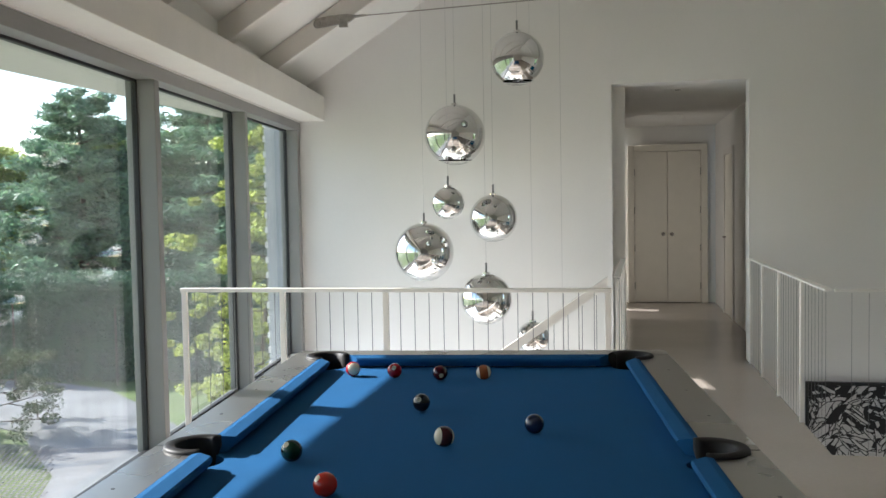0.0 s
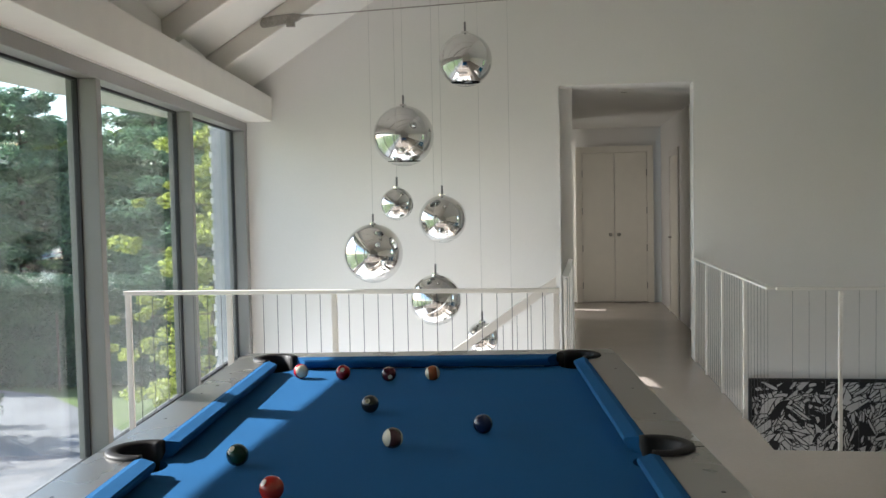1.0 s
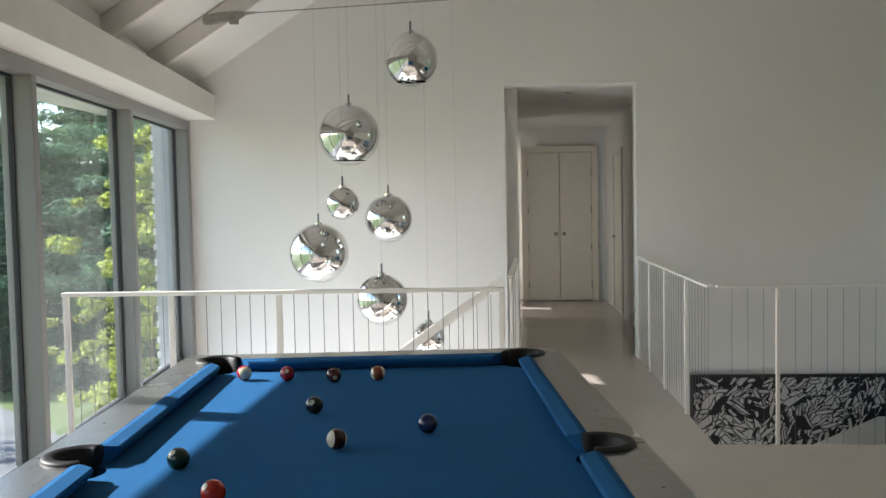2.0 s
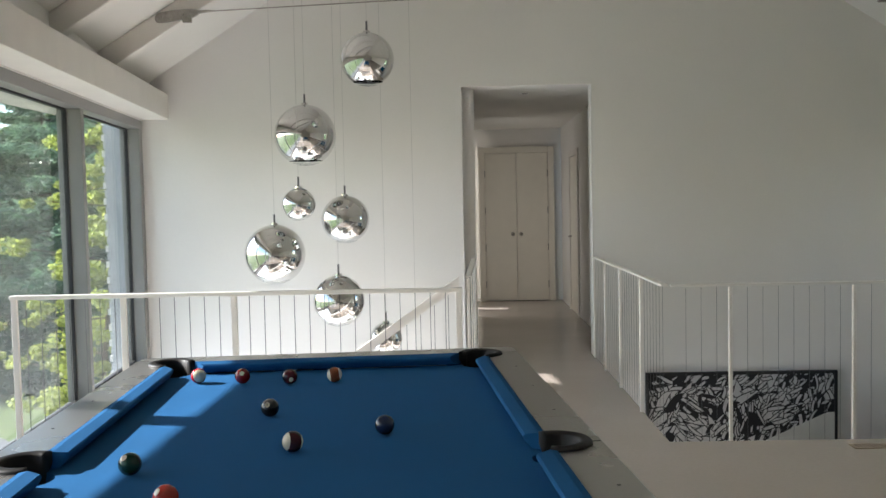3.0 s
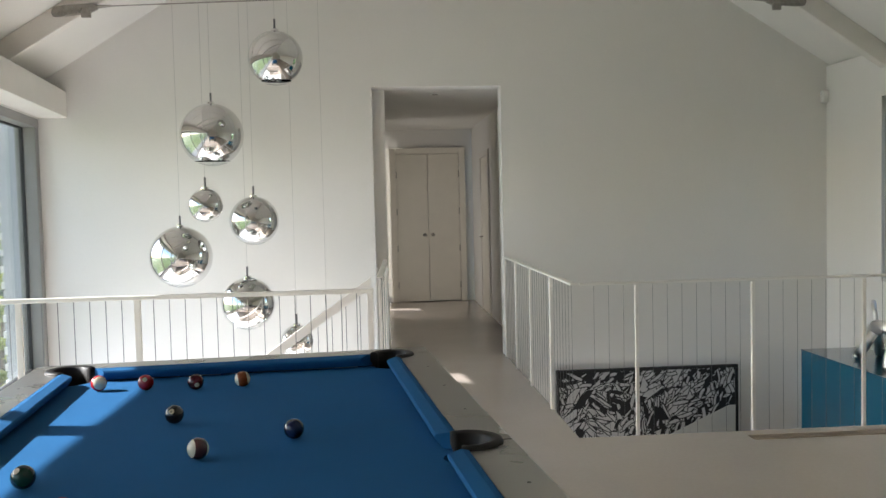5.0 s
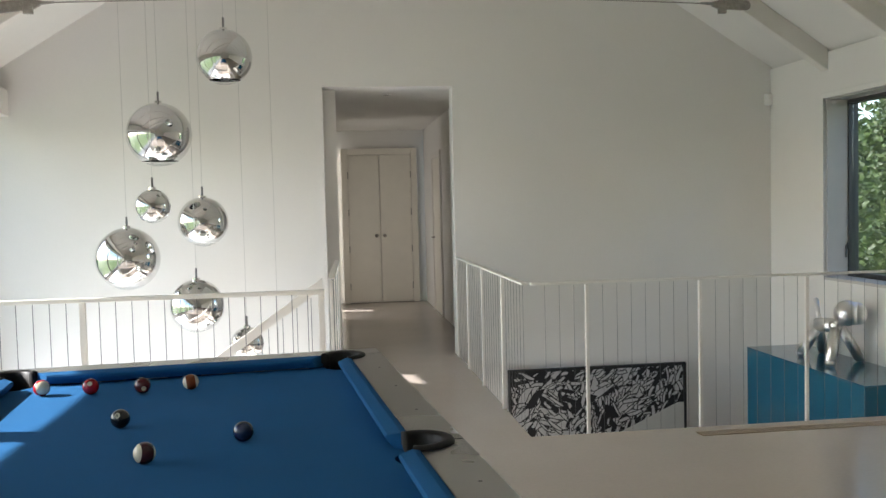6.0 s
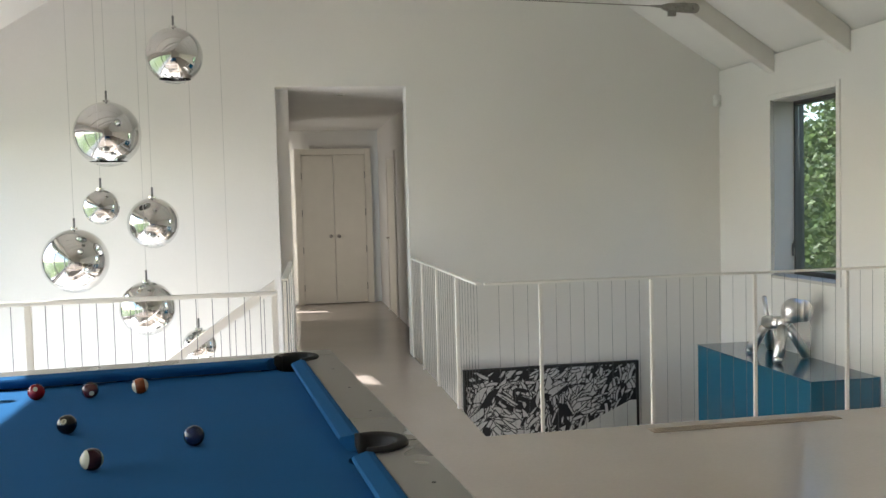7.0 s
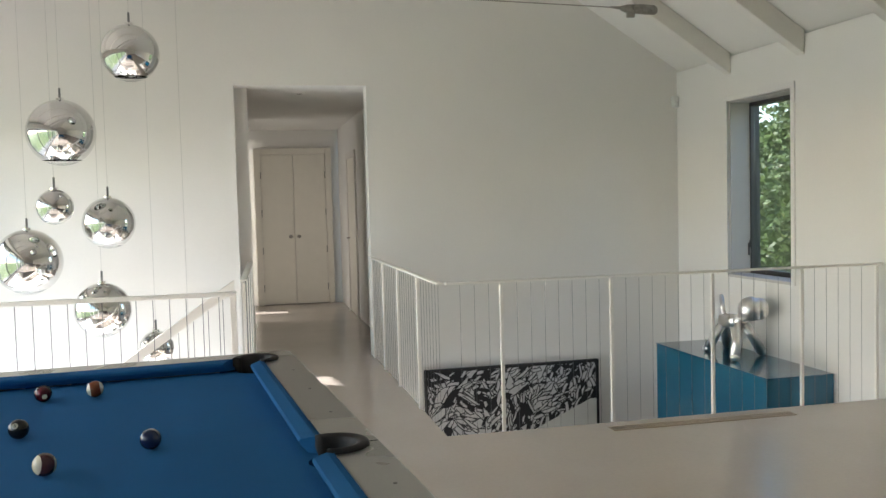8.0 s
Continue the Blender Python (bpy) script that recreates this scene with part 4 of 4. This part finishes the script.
hedge("dense far green woodland beyond the garden", (-50, 38), (12, 40), 6.2, 4.0, 6, 50000, LEAF_MID, 0.3)
conifer("tall dark pine tree behind the hedge", -16.3, 25.5, 8.4, 8.4, 11, 30000)
conifer("tall dark pine tree behind the hedge", -12.4, 26.6, 9.2, 8.5, 12, 30000)
conifer("tall dark pine tree behind the hedge", -9.2, 26.0, 10.4, 8.6, 13, 36000)
conifer("tall dark pine tree behind the hedge", -6.2, 26.5, 10.6, 8.0, 15, 34000)
conifer("dark pine tree behind the hedge", -20.5, 30.5, 7.4, 8.0, 14, 26000)
tree("broadleaf_tree", "light green broadleaf tree behind the hedge", -19.6, 26.3, 6.7, 6.0, LEAF_BRIGHT, 21, 22000, 0.2, 0.2)
tree("broadleaf_tree", "light green broadleaf tree behind the hedge", -26.0, 26.0, 6.4, 7.5, LEAF_BRIGHT, 22, 22000, 0.2, 0.2)
tree("broadleaf_tree", "green broadleaf tree behind the pines", -12.0, 31.5, 8.0, 9.0, LEAF_MID, 23, 24000, 0.24, 0.25, 0.1)
tree("broadleaf_tree", "green broadleaf tree behind the pines", -20.0, 33.0, 7.5, 10.0, LEAF_MID, 24, 24000, 0.24, 0.25, 0.1)
tree("broadleaf_tree", "tall green broadleaf tree behind the pines", -11.5, 31.5, 12.0, 9.0, LEAF_MID, 25, 30000, 0.24, 0.25, 0.15)


def young_tree(label, x, y, height, reach, mat, seed):
    """A slender tree with level boughs, each carrying separate tufts of leaves with gaps between."""
    rnd = random.Random(seed)
    t = thing("young_tree", label, "tree", at=pose(x, y, GZ))
    bm, tufts = bmesh.new(), []
    lean = Vector((0.10, 0.05, 1)) * height
    rod(bm, (0, 0, -0.1), lean * 0.5, 0.055, 0.035, seg=8)
    rod(bm, lean * 0.5, lean, 0.035, 0.008, seg=7)
    for i in range(46):
        f = 0.16 + 0.83 * i / 45
        a = i * 2.4 + rnd.uniform(-0.5, 0.5)
        r = reach * min(1.0, 0.55 + 1.6 * f) * (1.0 if f < 0.62 else 1 - 1.75 * (f - 0.62)) * rnd.uniform(0.55, 1.15)
        s0 = lean * f
        e = s0 + Vector((math.cos(a) * r, math.sin(a) * r, r * rnd.uniform(-0.12, 0.22)))
        rod(bm, s0, e, 0.016, 0.004, seg=5)
        for k in range(6):
            g = 0.3 + 0.14 * k
            p = s0.lerp(e, g)
            q = p + Vector((rnd.uniform(-1, 1), rnd.uniform(-1, 1), rnd.uniform(-0.25, 0.45))) * 0.24
            rod(bm, p, q, 0.005, 0.002, seg=4)
            tufts.append((tuple(q), rnd.uniform(0.09, 0.21)))
    part("trunk", bm, BARK, t)
    me = leaves(tufts, 26000, 1.0, 0.085, seed + 1, 0.35, 1.25)
    me.materials.append(mat)
    crown = new("crown", me)
    crown.parent = t


young_tree("young tree with fresh light green leaves near the glazing", -5.5, 13.2, 5.9, 1.75, LEAF_BRIGHT, 31)
tree("shrub", "leafy green shrub beside the drive", -12.3, 15.4, 2.0, 4.2, LEAF_DARK_SHADED, 41, 16000, 0.07, 0.05, 0.10, 22, 0.25, twig=0.05)
tree("broadleaf_tree", "leafy green tree close outside the side window", 9.6, 12.0, 7.0, 5.0, LEAF_DARK_SHADED, 51, 41600, 0.105, 0.14, 0.1, 24)
tree("broadleaf_tree", "leafy green tree outside the side window", 7.6, 9.3, 6.8, 4.4, LEAF_DARK_SHADED, 52, 41600, 0.098, 0.12, 0.1, 26)
tree("broadleaf_tree", "leafy green tree behind the others outside the side window", 12.5, 15.0, 9.0, 8.0, LEAF_DARK_SHADED, 53, 41600, 0.15, 0.2, 0.05, 26)
# Unseen tree added to screen the side window's reveal from sky light.
tree("broadleaf_tree", "unseen leafy tree added to shade the side window", 8.4, 4.6, 7.5, 5.0, LEAF_DARK_SHADED, 54, 35200, 0.12, 0.14, 0.08, 26)

# open stone pavers set in the lawn beside the drive
vs, fs = [], []
for i in range(44):
    for j in range(44):
        x, y = -13.2 + i * 0.11 + 0.05 * (j % 2), 9.0 + j * 0.13
        if x > -8.0 - 0.62 * (y - 11.2) if y > 11.2 else x > -8.0:
            continue
        k = len(vs)
        vs += [(x, y, GZ), (x + 0.055, y, GZ), (x + 0.055, y + 0.06, GZ), (x, y + 0.06, GZ)]
        vs += [(a, b, GZ + 0.012) for a, b, c in vs[k:k + 4]]
        fs += [(k + 4, k + 5, k + 6, k + 7)] + [(k + q, k + (q + 1) % 4, k + 4 + (q + 1) % 4, k + 4 + q) for q in range(4)]
me = bpy.data.meshes.new("lawn_pavers")
me.from_pydata(vs, [], fs)
me.materials.append(DRIVE)
tagged(new("lawn_pavers", me), "small grey stone pavers set in the lawn by the drive", "pavers", "", "stuff")

# slender pale stakes along the hedge
for x, y, h in ((-15.0, 20.6, 2.1), (-12.2, 20.8, 2.0), (-9.3, 21.0, 2.2), (-7.4, 21.1, 2.0)):
    stake = thing("garden_stake", "slender pale wooden stake in front of the hedge", "stake", "stakes along the hedge", at=pose(x, y - 0.4, GZ))
    part("pole", rods(((0, 0, -0.1), (0, 0, h), 0.02)), BARK, stake)
    part("tie", rods(((0, 0, h * 0.8), (0, 0, h * 0.8 + 0.06), 0.026)), SEAL, stake)
